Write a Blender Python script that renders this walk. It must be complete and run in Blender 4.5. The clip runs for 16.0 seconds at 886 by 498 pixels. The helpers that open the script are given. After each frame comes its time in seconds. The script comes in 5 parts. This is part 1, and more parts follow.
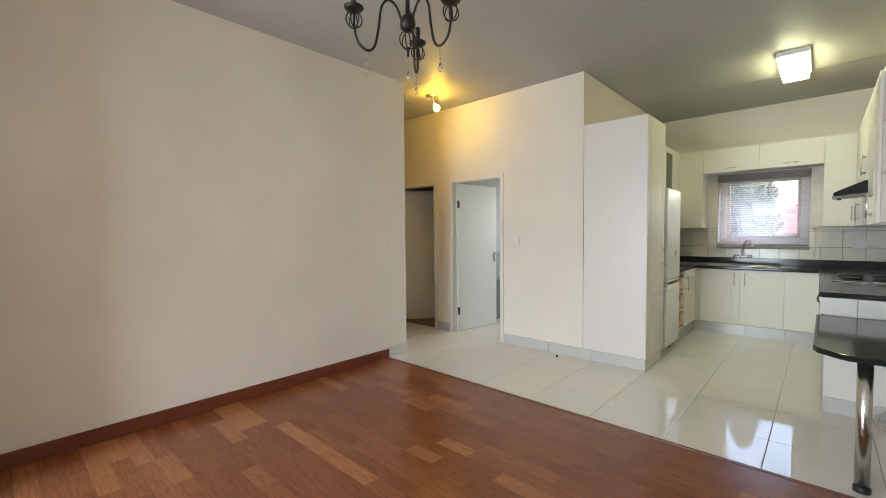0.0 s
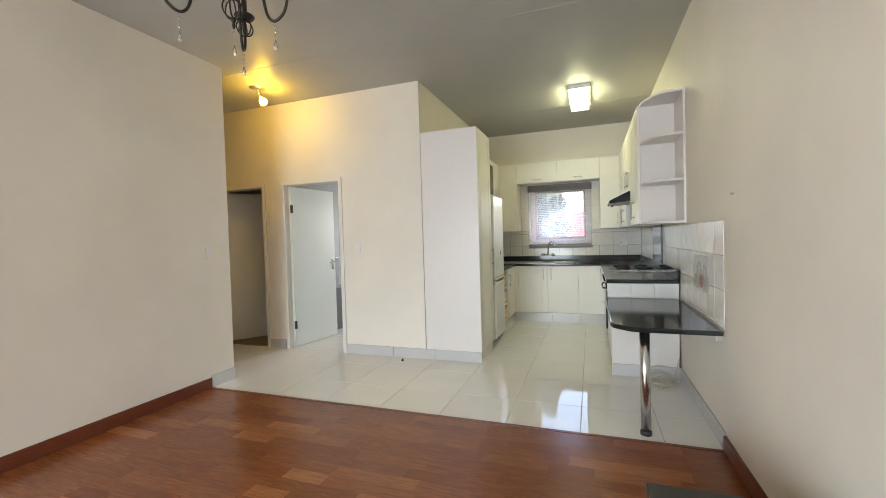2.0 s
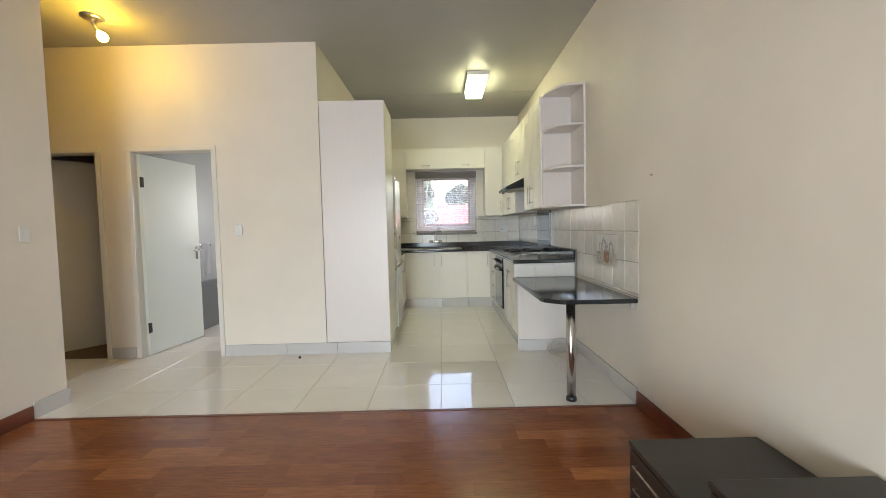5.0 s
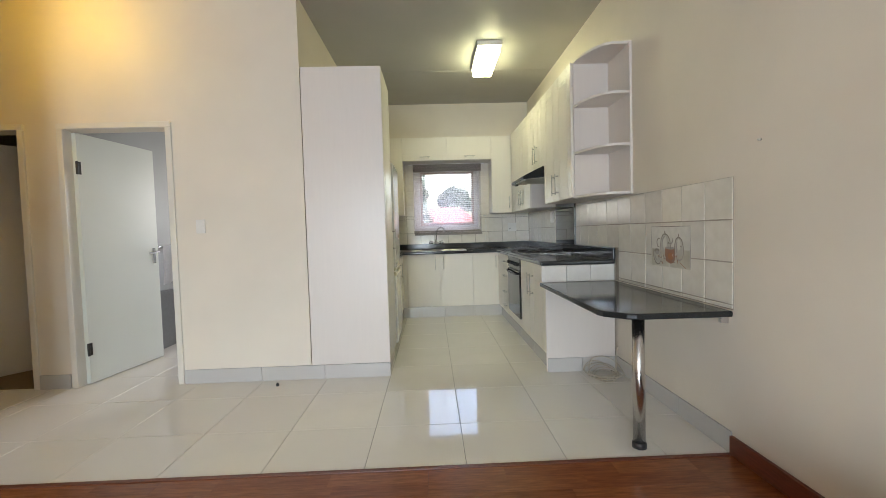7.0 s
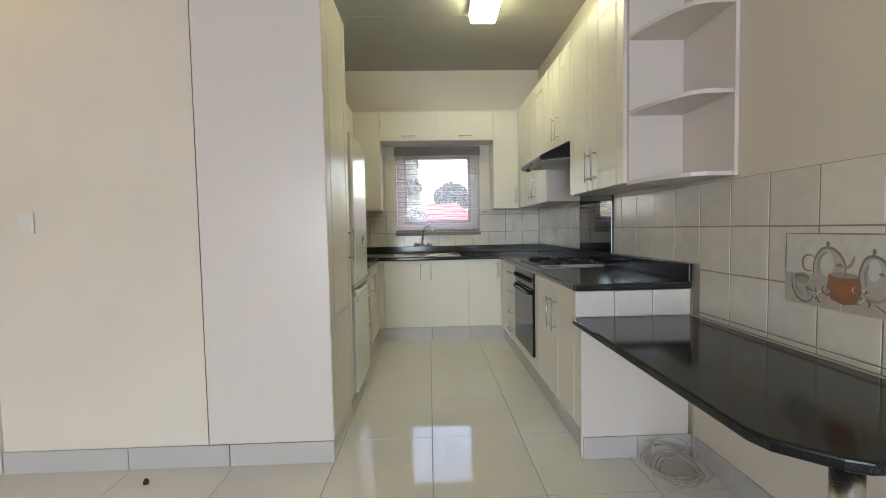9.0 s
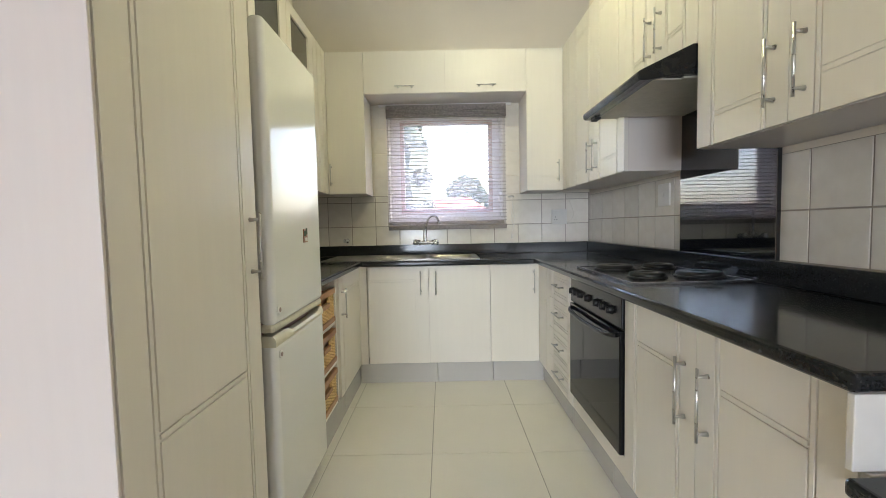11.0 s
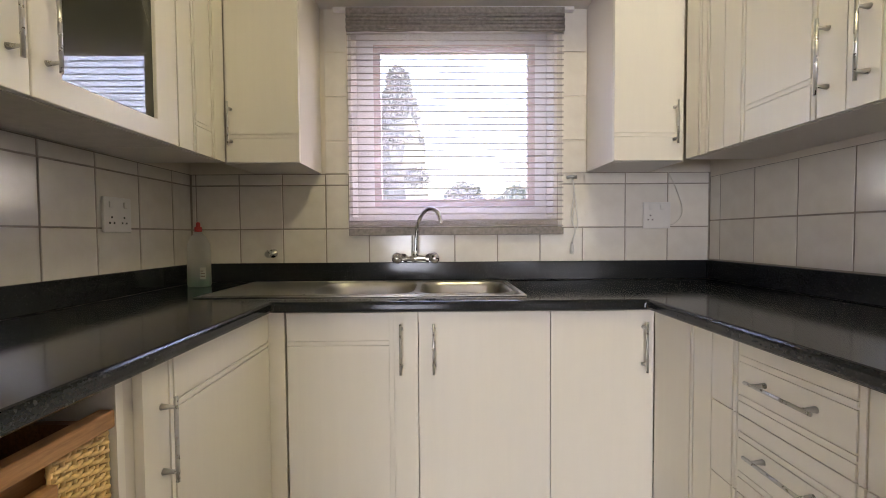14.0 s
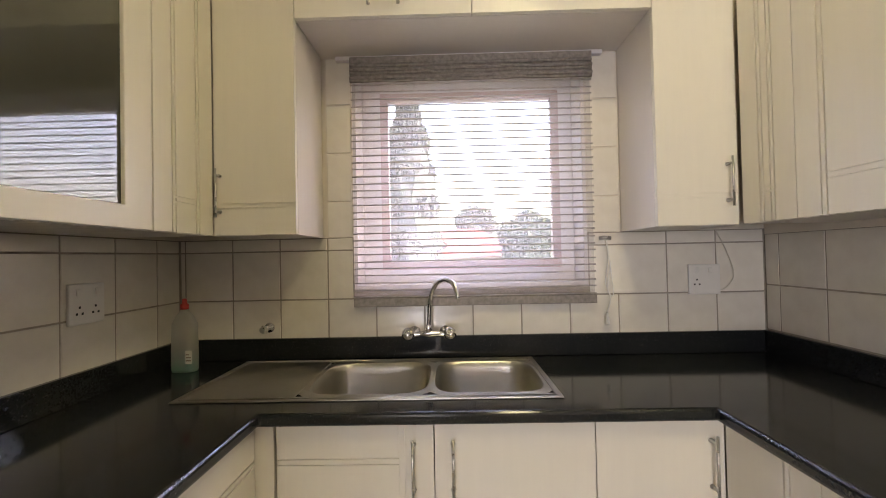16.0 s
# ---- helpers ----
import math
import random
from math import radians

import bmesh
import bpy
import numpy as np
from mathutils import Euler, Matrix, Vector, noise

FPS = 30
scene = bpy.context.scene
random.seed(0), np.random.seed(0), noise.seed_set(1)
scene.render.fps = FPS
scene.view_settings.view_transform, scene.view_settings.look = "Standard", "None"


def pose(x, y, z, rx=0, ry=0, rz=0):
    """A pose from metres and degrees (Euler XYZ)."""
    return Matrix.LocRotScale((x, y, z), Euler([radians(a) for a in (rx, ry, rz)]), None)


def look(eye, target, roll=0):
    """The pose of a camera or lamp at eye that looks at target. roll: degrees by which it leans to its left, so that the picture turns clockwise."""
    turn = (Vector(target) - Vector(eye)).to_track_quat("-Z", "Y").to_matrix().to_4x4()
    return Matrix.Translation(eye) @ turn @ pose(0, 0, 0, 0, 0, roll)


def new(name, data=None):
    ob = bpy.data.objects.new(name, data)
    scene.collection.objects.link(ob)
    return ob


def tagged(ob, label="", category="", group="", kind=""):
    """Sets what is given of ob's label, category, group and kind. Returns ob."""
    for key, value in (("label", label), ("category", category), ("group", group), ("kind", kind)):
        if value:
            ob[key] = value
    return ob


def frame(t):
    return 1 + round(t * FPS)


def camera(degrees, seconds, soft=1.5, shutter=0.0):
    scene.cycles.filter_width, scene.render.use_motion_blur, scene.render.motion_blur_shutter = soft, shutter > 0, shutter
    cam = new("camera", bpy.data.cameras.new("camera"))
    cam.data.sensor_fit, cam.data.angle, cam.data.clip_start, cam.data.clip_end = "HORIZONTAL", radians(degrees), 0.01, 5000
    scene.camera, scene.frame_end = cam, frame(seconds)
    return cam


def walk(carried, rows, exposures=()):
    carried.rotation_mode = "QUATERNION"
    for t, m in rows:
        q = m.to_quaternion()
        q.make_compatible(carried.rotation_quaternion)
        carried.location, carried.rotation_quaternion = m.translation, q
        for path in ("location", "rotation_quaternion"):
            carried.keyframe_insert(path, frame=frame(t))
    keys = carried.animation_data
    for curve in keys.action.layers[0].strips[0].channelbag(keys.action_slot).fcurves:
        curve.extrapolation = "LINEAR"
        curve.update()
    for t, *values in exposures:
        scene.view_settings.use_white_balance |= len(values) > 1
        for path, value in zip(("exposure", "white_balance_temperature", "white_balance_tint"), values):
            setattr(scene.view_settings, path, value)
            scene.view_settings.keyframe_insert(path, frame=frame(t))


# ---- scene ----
cam = camera(93.9, 16.0, soft=0.75)
EXPOSURE = ((0, 3.72, 6560, 14), (1.5, 3.82, 6540, 14), (3.5, 3.77, 6680, 15), (7.5, 3.6, 6640, 16), (9, 3.52, 6600, 17), (11.5, 4.02, 6500, 22), (13.5, 3.97, 6800, 30), (16, 3.78, 7500, 30))
PATH = [
    (0, (0.323, 0.888, 1.363), (-1.026, 2.363, 1.287), -0.4),
    (0.5, (0.347, 0.903, 1.373), (-0.899, 2.468, 1.339), -1.4),
    (1, (0.313, 0.899, 1.349), (-0.772, 2.579, 1.329), -1.6),
    (1.5, (0.264, 0.921, 1.339), (-0.633, 2.708, 1.31), -1.7),
    (2, (0.186, 0.942, 1.328), (-0.487, 2.824, 1.278), -1.7),
    (2.5, (0.108, 0.935, 1.317), (-0.321, 2.888, 1.242), -1.3),
    (3, (0.021, 0.928, 1.306), (-0.201, 2.913, 1.204), -1.0),
    (3.5, (-0.067, 0.923, 1.288), (-0.161, 2.917, 1.17), -0.9),
    (4, (-0.166, 0.966, 1.281), (-0.21, 2.962, 1.163), -0.9),
    (6.5, (-0.559, 1.501, 1.158), (-0.516, 3.5, 1.084), -1.9),
    (7, (-0.554, 1.814, 1.158), (-0.499, 3.811, 1.077), -1.7),
    (7.5, (-0.553, 2.138, 1.156), (-0.477, 4.135, 1.074), -1.6),
    (8, (-0.507, 2.451, 1.171), (-0.422, 4.447, 1.084), -1.7),
    (8.5, (-0.431, 2.745, 1.187), (-0.36, 4.742, 1.093), -1.6),
    (9, (-0.407, 3.056, 1.192), (-0.341, 5.053, 1.095), -1.1),
    (11.5, (-0.331, 4.789, 1.138), (-0.338, 6.786, 1.023), -1.2),
    (12, (-0.35, 5.099, 1.131), (-0.348, 7.095, 1.015), -0.8),
    (12.5, (-0.339, 5.379, 1.119), (-0.353, 7.376, 1.021), -0.3),
    (13, (-0.325, 5.636, 1.103), (-0.343, 7.634, 1.026), 0.0),
    (13.5, (-0.341, 5.869, 1.091), (-0.346, 7.868, 1.029), -0.4),
    (14, (-0.374, 6.048, 1.119), (-0.356, 8.046, 1.05), -0.4),
    (14.5, (-0.387, 6.17, 1.164), (-0.373, 8.169, 1.108), -0.5),
    (15, (-0.395, 6.238, 1.218), (-0.398, 8.238, 1.196), -0.8),
    (15.5, (-0.398, 6.263, 1.269), (-0.416, 8.263, 1.276), -1.0),
    (16, (-0.392, 6.274, 1.326), (-0.425, 8.274, 1.358), -1.2),
]
walk(cam, [(t, look(eye, target, roll)) for t, eye, target, roll in PATH], EXPOSURE)

# ---- light ----
world = bpy.data.worlds.new("world")
scene.world = world
world.use_nodes = True
wn = world.node_tree
sky = wn.nodes.new("ShaderNodeTexSky")
sky.sky_type, sky.sun_disc = "NISHITA", False
sky.sun_elevation, sky.sun_rotation = radians(48), radians(98)
sky.air_density, sky.dust_density = 1.2, 3.0
wn.links.new(sky.outputs[0], wn.nodes["Background"].inputs[0])
wn.nodes["Background"].inputs[1].default_value = 0.15

sun = new("sun", bpy.data.lights.new("sun", "SUN"))
sun.data.energy, sun.data.angle, sun.data.color = 1.2, radians(10), (1.0, 0.94, 0.85)
sun.matrix_world = look((8.1, -1.14, 9), (0, 0, 0))


def window_light(name, eye, target, width, height, watts, colour):
    ob = new(name, bpy.data.lights.new(name, "AREA"))
    ob.data.shape, ob.data.size, ob.data.size_y = "RECTANGLE", width, height
    ob.data.energy, ob.data.color = watts, colour
    ob.matrix_world = look(eye, target)
    return ob


window_light("terrace_door_daylight", (-1.75, -2.58, 1.1), (-1.6, 2.0, 1.0), 2.3, 2.0, 19, (0.72, 0.88, 1.0))
window_light("bathroom_window_daylight", (-2.2, 7.55, 1.65), (-3.0, 5.5, 0.8), 0.8, 0.8, 1.8, (1.0, 0.99, 0.96))
BULB, TUBE = 14.0, 2.0


# ---- materials ----
class Mat:
    """A node material with its texture coordinate and helpers to add noise, ramps and bump."""

    def __init__(self, name, colour, rough, metal=0.0, coords="Object"):
        self.m = bpy.data.materials.new(name)
        self.m.use_nodes = True
        self.t = self.m.node_tree
        self.b = self.t.nodes["Principled BSDF"]
        self.b.inputs["Base Color"].default_value = (*colour, 1)
        self.b.inputs["Roughness"].default_value = rough
        self.b.inputs["Metallic"].default_value = metal
        self.co = self.t.nodes.new("ShaderNodeTexCoord").outputs[coords]

    def node(self, kind, **settings):
        n = self.t.nodes.new(kind)
        for key, value in settings.items():
            n.inputs[key].default_value = value
        return n

    def link(self, a, b):
        self.t.links.new(a, b)

    def noise(self, scale, stretch=(1, 1, 1), detail=4.0, rough=0.5):
        mp = self.node("ShaderNodeMapping", Scale=stretch)
        self.link(self.co, mp.inputs["Vector"])
        n = self.node("ShaderNodeTexNoise", Scale=scale, Detail=detail, Roughness=rough)
        self.link(mp.outputs[0], n.inputs["Vector"])
        return n.outputs["Fac"]

    def ramp(self, fac, stops):
        r = self.t.nodes.new("ShaderNodeValToRGB")
        while len(r.color_ramp.elements) < len(stops):
            r.color_ramp.elements.new(0.5)
        for e, (p, c) in zip(r.color_ramp.elements, stops):
            e.position, e.color = p, (*c, 1)
        self.link(fac, r.inputs[0])
        return r.outputs[0]

    def mix(self, fac, a, b, kind="MIX"):
        n = self.t.nodes.new("ShaderNodeMix")
        n.data_type, n.blend_type = "RGBA", kind
        for sock, v in ((n.inputs[0], fac), (n.inputs[6], a), (n.inputs[7], b)):
            if isinstance(v, (int, float)):
                sock.default_value = v
            elif isinstance(v, tuple):
                sock.default_value = (*v, 1)
            else:
                self.link(v, sock)
        return n.outputs[2]

    def colour(self, out):
        self.link(out, self.b.inputs["Base Color"])

    def rough(self, fac, low, high):
        n = self.node("ShaderNodeMapRange")
        n.inputs[3].default_value, n.inputs[4].default_value = low, high
        self.link(fac, n.inputs[0])
        self.link(n.outputs[0], self.b.inputs["Roughness"])

    def bump(self, fac, strength, distance=0.01):
        n = self.node("ShaderNodeBump", Strength=strength, Distance=distance)
        self.link(fac, n.inputs["Height"])
        self.link(n.outputs[0], self.b.inputs["Normal"])


def paint(name, colour, rough=0.55, vary=0.05, grain=0.12):
    m = Mat(name, colour, rough)
    big = m.noise(1.3, detail=5)
    dark = tuple(c * (1 - vary * 1.6) for c in colour)
    lite = tuple(min(1, c * (1 + vary * 0.6)) for c in colour)
    m.colour(m.ramp(big, [(0.3, dark), (0.7, lite)]))
    m.bump(m.noise(160, detail=3), grain, 0.002)
    m.rough(m.noise(6), rough - 0.06, rough + 0.08)
    return m.m


def plain(name, colour, rough, metal=0.0, vary=0.08, scale=30):
    m = Mat(name, colour, rough, metal)
    m.colour(m.ramp(m.noise(scale), [(0.25, tuple(c * (1 - vary) for c in colour)), (0.75, tuple(min(1, c * (1 + vary)) for c in colour))]))
    m.rough(m.noise(scale * 2.3), max(0.02, rough * 0.8), min(1, rough * 1.25))
    return m.m


def foil(name, colour, stretch):
    """Cabinet front: cream foil with a faint washed grain."""
    m = Mat(name, colour, 0.34)
    g = m.noise(9, stretch, 6, 0.6)
    m.colour(m.ramp(g, [(0.3, tuple(c * 0.98 for c in colour)), (0.7, tuple(min(1, c * 1.005) for c in colour))]))
    m.bump(m.noise(26, stretch, 4), 0.015, 0.002)
    m.rough(m.noise(5), 0.28, 0.42)
    return m.m


def polished_tile(name, colour, rough, vary):
    m = Mat(name, colour, rough)
    m.b.inputs["Specular IOR Level"].default_value = 0.65
    info = m.t.nodes.new("ShaderNodeObjectInfo")
    cloud = m.ramp(m.noise(3.5, detail=6), [(0.3, tuple(c * 0.94 for c in colour)), (0.7, colour)])
    m.colour(m.mix(info.outputs["Random"], cloud, tuple(c * (1 - vary) for c in colour), "MIX") if vary else cloud)
    m.rough(m.noise(7, detail=5), rough * 0.7, rough * 1.5)
    m.bump(m.noise(2.2, detail=2), 0.012, 0.02)
    return m.m


def wall_tile(name):
    m = Mat(name, (0.6, 0.57, 0.53), 0.22)
    info = m.t.nodes.new("ShaderNodeObjectInfo")
    a = m.ramp(m.noise(14, detail=5), [(0.3, (0.72, 0.67, 0.59)), (0.7, (0.79, 0.745, 0.665))])
    tone = m.ramp(info.outputs["Random"], [(0.0, (0.90, 0.90, 0.91)), (1.0, (1.0, 1.0, 1.0))])
    m.colour(m.mix(1.0, a, tone, "MULTIPLY"))
    m.bump(m.noise(9, detail=3), 0.10, 0.01)
    m.rough(m.noise(20), 0.10, 0.22)
    return m.m


def granite(name):
    m = Mat(name, (0.015, 0.016, 0.018), 0.1)
    v = m.t.nodes.new("ShaderNodeTexVoronoi")
    v.inputs["Scale"].default_value = 260
    m.link(m.co, v.inputs["Vector"])
    speck = m.ramp(v.outputs["Color"], [(0.0, (0.008, 0.009, 0.010)), (0.8, (0.02, 0.021, 0.022)), (0.94, (0.07, 0.07, 0.072))])
    m.colour(m.mix(m.noise(5, detail=4), speck, (0.016, 0.018, 0.019)))
    m.rough(m.noise(4, detail=5), 0.06, 0.17)
    m.b.inputs["Specular IOR Level"].default_value = 0.4
    return m.m


def timber(name, stops, stretch, rough=0.3, island=True):
    m = Mat(name, stops[0], rough)
    geo = m.t.nodes.new("ShaderNodeNewGeometry")
    info = m.t.nodes.new("ShaderNodeObjectInfo")
    add = m.node("ShaderNodeMath")
    add.operation = "ADD"
    m.link(geo.outputs["Random Per Island"], add.inputs[0])
    m.link(info.outputs["Random"], add.inputs[1])
    part_of = m.node("ShaderNodeMath")
    part_of.operation = "FRACT"
    m.link(add.outputs[0], part_of.inputs[0])
    shift = m.node("ShaderNodeVectorMath")
    shift.operation = "ADD"
    m.link(m.co, shift.inputs[0])
    m.link(add.outputs[0], shift.inputs[1])
    m.co = shift.outputs[0]
    base = m.ramp(part_of.outputs[0], [(0.0, stops[0]), (0.45, stops[1]), (0.82, stops[2]), (1.0, stops[3])])
    grain = m.ramp(m.noise(16, stretch, 7, 0.65), [(0.3, (0.66, 0.60, 0.56)), (0.68, (1.18, 1.15, 1.10))])
    m.colour(m.mix(1.0, base, grain, "MULTIPLY"))
    m.rough(m.noise(7, detail=5), rough * 0.75, rough * 1.35)
    return m.m


def glow(name, colour, strength):
    m = bpy.data.materials.new(name)
    m.use_nodes = True
    b = m.node_tree.nodes["Principled BSDF"]
    b.inputs["Base Color"].default_value = (*colour, 1)
    b.inputs["Emission Color"].default_value = (*colour, 1)
    b.inputs["Emission Strength"].default_value = strength
    return m


def glass(name, tint=(1, 1, 1), rough=0.0):
    m = Mat(name, tint, rough)
    m.b.inputs["Transmission Weight"].default_value = 1.0
    m.b.inputs["IOR"].default_value = 1.45
    return m.m


def sheer(name, colour, clear):
    """Thin see-through weave."""
    m = bpy.data.materials.new(name)
    m.use_nodes = True
    t = m.node_tree
    out = t.nodes["Material Output"]
    tl, tr, mx = t.nodes.new("ShaderNodeBsdfTranslucent"), t.nodes.new("ShaderNodeBsdfTransparent"), t.nodes.new("ShaderNodeMixShader")
    tl.inputs[0].default_value = (*colour, 1)
    mx.inputs[0].default_value = clear
    t.links.new(tl.outputs[0], mx.inputs[1])
    t.links.new(tr.outputs[0], mx.inputs[2])
    t.links.new(mx.outputs[0], out.inputs[0])
    return m


M_WALL = paint("cream_wall_paint", (0.76, 0.69, 0.59))
# ceiling grey is darker than its paint: the shade overhead is in the colour
M_CEIL = paint("shaded_ceiling_paint", (0.43, 0.42, 0.39), 0.5, 0.04, 0.05)
# bathroom walls carry their shade as a darker grey
M_BATHWALL = paint("shaded_bathroom_wall_grey", (0.38, 0.39, 0.385))
M_FRAME = paint("cream_gloss_paint", (0.74, 0.70, 0.63), 0.3, 0.03, 0.04)
M_DOOR = paint("white_door_paint", (0.72, 0.745, 0.68), 0.35, 0.03, 0.05)
M_PANEL = foil("white_panel", (0.72, 0.66, 0.615), (5, 5, 0.4))
M_FOIL_V = foil("cream_cabinet_foil", (0.80, 0.755, 0.68), (5, 5, 0.35))
M_INSIDE = plain("cabinet_inside", (0.66, 0.6, 0.55), 0.5)
M_FLOOR = polished_tile("polished_floor_tile", (0.85, 0.815, 0.75), 0.035, 0.05)
M_SKIRT = polished_tile("grey_skirting_tile", (0.56, 0.54, 0.52), 0.2, 0.06)
M_GROUT = plain("grout", (0.36, 0.34, 0.31), 0.85, vary=0.15)
M_TILE = wall_tile("off_white_wall_tile")
M_TILEGROUT = plain("pale_grout", (0.34, 0.30, 0.25), 0.85, vary=0.15)
M_GRANITE = granite("black_granite")
M_WOOD = timber("red_brown_laminate", [(0.225, 0.066, 0.022), (0.255, 0.080, 0.027), (0.29, 0.096, 0.033), (0.43, 0.17, 0.060)], (0.5, 5, 5), 0.22)
M_WOODSKIRT = timber("red_brown_skirting", [(0.16, 0.042, 0.020)] * 4, (6, 0.6, 6), 0.3)
M_STEEL = plain("brushed_steel", (0.55, 0.54, 0.52), 0.28, 1.0)
M_SINK = plain("stainless_sink", (0.50, 0.48, 0.43), 0.30, 1.0, 0.03, 25)
M_CHROME = plain("chrome", (0.72, 0.72, 0.72), 0.07, 1.0, 0.02)
M_POST = plain("satin_chrome", (0.62, 0.60, 0.58), 0.22, 1.0, 0.02)
M_BLACK = plain("black_enamel", (0.008, 0.008, 0.009), 0.22)
M_MATBLACK = plain("matt_black", (0.018, 0.017, 0.016), 0.45)
M_OVENGLASS = plain("oven_glass", (0.006, 0.006, 0.007), 0.05)
for dark in (M_BLACK, M_OVENGLASS):
    dark.node_tree.nodes["Principled BSDF"].inputs["Specular IOR Level"].default_value = 0.28
M_SPLASH = plain("polished_black_stone", (0.010, 0.010, 0.012), 0.03, scale=120)
M_SPLASH.node_tree.nodes["Principled BSDF"].inputs["Specular IOR Level"].default_value = 0.8
M_PLATE = plain("cast_iron_plate", (0.016, 0.015, 0.014), 0.34, 0.3)
M_HOBRIM = plain("hob_edge_highlight", (0.30, 0.29, 0.28), 0.25, 1.0)
M_FILTER = plain("hood_filter", (0.50, 0.48, 0.40), 0.45, 0.2)
M_FRIDGE = paint("fridge_white", (0.82, 0.82, 0.78), 0.12, 0.03, 0.03)
M_FRIDGETRIM = plain("yellowed_plastic", (0.66, 0.62, 0.47), 0.35)
M_GASKET = plain("grey_gasket", (0.36, 0.27, 0.25), 0.6)
M_WICKER = plain("wicker", (0.82, 0.54, 0.23), 0.55, 0, 0.3, 90)
M_BASKETWOOD = timber("basket_wood", [(0.40, 0.20, 0.08), (0.43, 0.22, 0.09), (0.46, 0.24, 0.10), (0.50, 0.27, 0.12)], (8, 1, 8), 0.4)
M_PLASTIC = plain("white_plastic", (0.72, 0.70, 0.66), 0.35, vary=0.03)
M_RED = plain("red_plastic", (0.45, 0.03, 0.025), 0.35)
M_IRON = plain("aged_bronze_iron", (0.030, 0.024, 0.018), 0.45, 0.5, 0.3)
M_CRYSTAL = glass("crystal", (0.97, 0.98, 1.0))
M_PANE = glass("window_pane")
M_CABGLASS = Mat("cabinet_glass", (0.05, 0.05, 0.035), 0.015)
M_CABGLASS.b.inputs["Specular IOR Level"].default_value = 0.9
M_CABGLASS = M_CABGLASS.m
M_BOTTLE = sheer("clear_bottle", (0.95, 0.96, 0.93), 0.45)
M_GREEN = plain("green_soap", (0.03, 0.22, 0.12), 0.2)
M_BULB = glow("warm_bulb", (1.0, 0.63, 0.05), BULB)
M_TUBE = glow("fluorescent_diffuser", (0.96, 1.0, 0.58), TUBE)
M_SLAT = plain("blind_slat", (0.50, 0.455, 0.43), 0.6, 0, 0.25, 60)
M_REED = plain("brown_reed", (0.27, 0.235, 0.215), 0.5, 0, 0.3, 60)
M_SHEER = sheer("blind_weave", (0.97, 0.89, 0.92), 0.84)
M_CHEST = timber("dark_stained_wood", [(0.022, 0.017, 0.014)] * 4, (1, 8, 8), 0.32)
M_TOWEL = plain("white_towel", (0.66, 0.66, 0.66), 0.95, vary=0.15, scale=120)
M_CABLE = plain("cream_cable", (0.6, 0.56, 0.48), 0.5)
M_HOSE = plain("cloudy_hose", (0.46, 0.41, 0.32), 0.3, vary=0.2, scale=40)
M_DARKGREY = plain("bathroom_shade_grey", (0.17, 0.175, 0.18), 0.35)
M_WINFRAME = paint("pinkish_window_frame", (0.50, 0.33, 0.28), 0.5)
M_REVEAL = paint("white_reveal", (0.8, 0.76, 0.76), 0.6)
M_CARPET = plain("brown_carpet", (0.20, 0.145, 0.09), 0.95, vary=0.2, scale=150)
M_SILVER = plain("picture_silver", (0.36, 0.33, 0.31), 0.4)
M_PICPALE = plain("picture_pale_silver", (0.50, 0.47, 0.43), 0.4)
M_PICWHITE = plain("picture_white", (0.66, 0.63, 0.58), 0.35)
M_PICRED = plain("picture_russet", (0.32, 0.15, 0.09), 0.4)
M_PICTABLE = plain("picture_table", (0.50, 0.46, 0.38), 0.35, vary=0.12)
M_PICAMBER = plain("picture_amber", (0.38, 0.15, 0.06), 0.35)
M_PICGREY = plain("picture_grey", (0.25, 0.215, 0.19), 0.4)
M_GRASS = plain("grass", (0.05, 0.07, 0.03), 0.9, vary=0.3, scale=3)
M_LEAF = plain("cypress_leaf", (0.050, 0.068, 0.056), 0.7, vary=0.4, scale=6)
M_LEAF2 = plain("broad_leaf", (0.085, 0.11, 0.075), 0.7, vary=0.4, scale=4)
for leafy in (M_LEAF, M_LEAF2):
    leafy.node_tree.nodes["Principled BSDF"].inputs["Specular IOR Level"].default_value = 0.1
M_BARK = plain("bark", (0.12, 0.085, 0.06), 0.9, vary=0.3)
M_ROOF = plain("red_roof_tile", (0.17, 0.034, 0.034), 0.7, vary=0.15, scale=2)
M_PLASTER = plain("house_plaster", (0.6, 0.55, 0.47), 0.8)


# ---- mesh helpers ----
def bx(bm, x0, x1, y0, y1, z0, z1, bev=0.0, seg=2, m=None):
    x0, x1, y0, y1, z0, z1 = min(x0, x1), max(x0, x1), min(y0, y1), max(y0, y1), min(z0, z1), max(z0, z1)
    mat = Matrix.Translation(((x0 + x1) / 2, (y0 + y1) / 2, (z0 + z1) / 2)) @ Matrix.Diagonal((x1 - x0, y1 - y0, z1 - z0, 1))
    vs = bmesh.ops.create_cube(bm, size=1.0, matrix=mat)["verts"]
    if m is not None:
        bmesh.ops.transform(bm, matrix=m, verts=vs)
    if bev:
        edges = list({e for v in vs for e in v.link_edges})
        bmesh.ops.bevel(bm, geom=edges, offset=bev, segments=seg, affect="EDGES", profile=0.5)
    return bm


def boxes(*rows, bev=0.0, m=None):
    bm = bmesh.new()
    for r in rows:
        bx(bm, *r, bev=bev, m=m)
    return bm


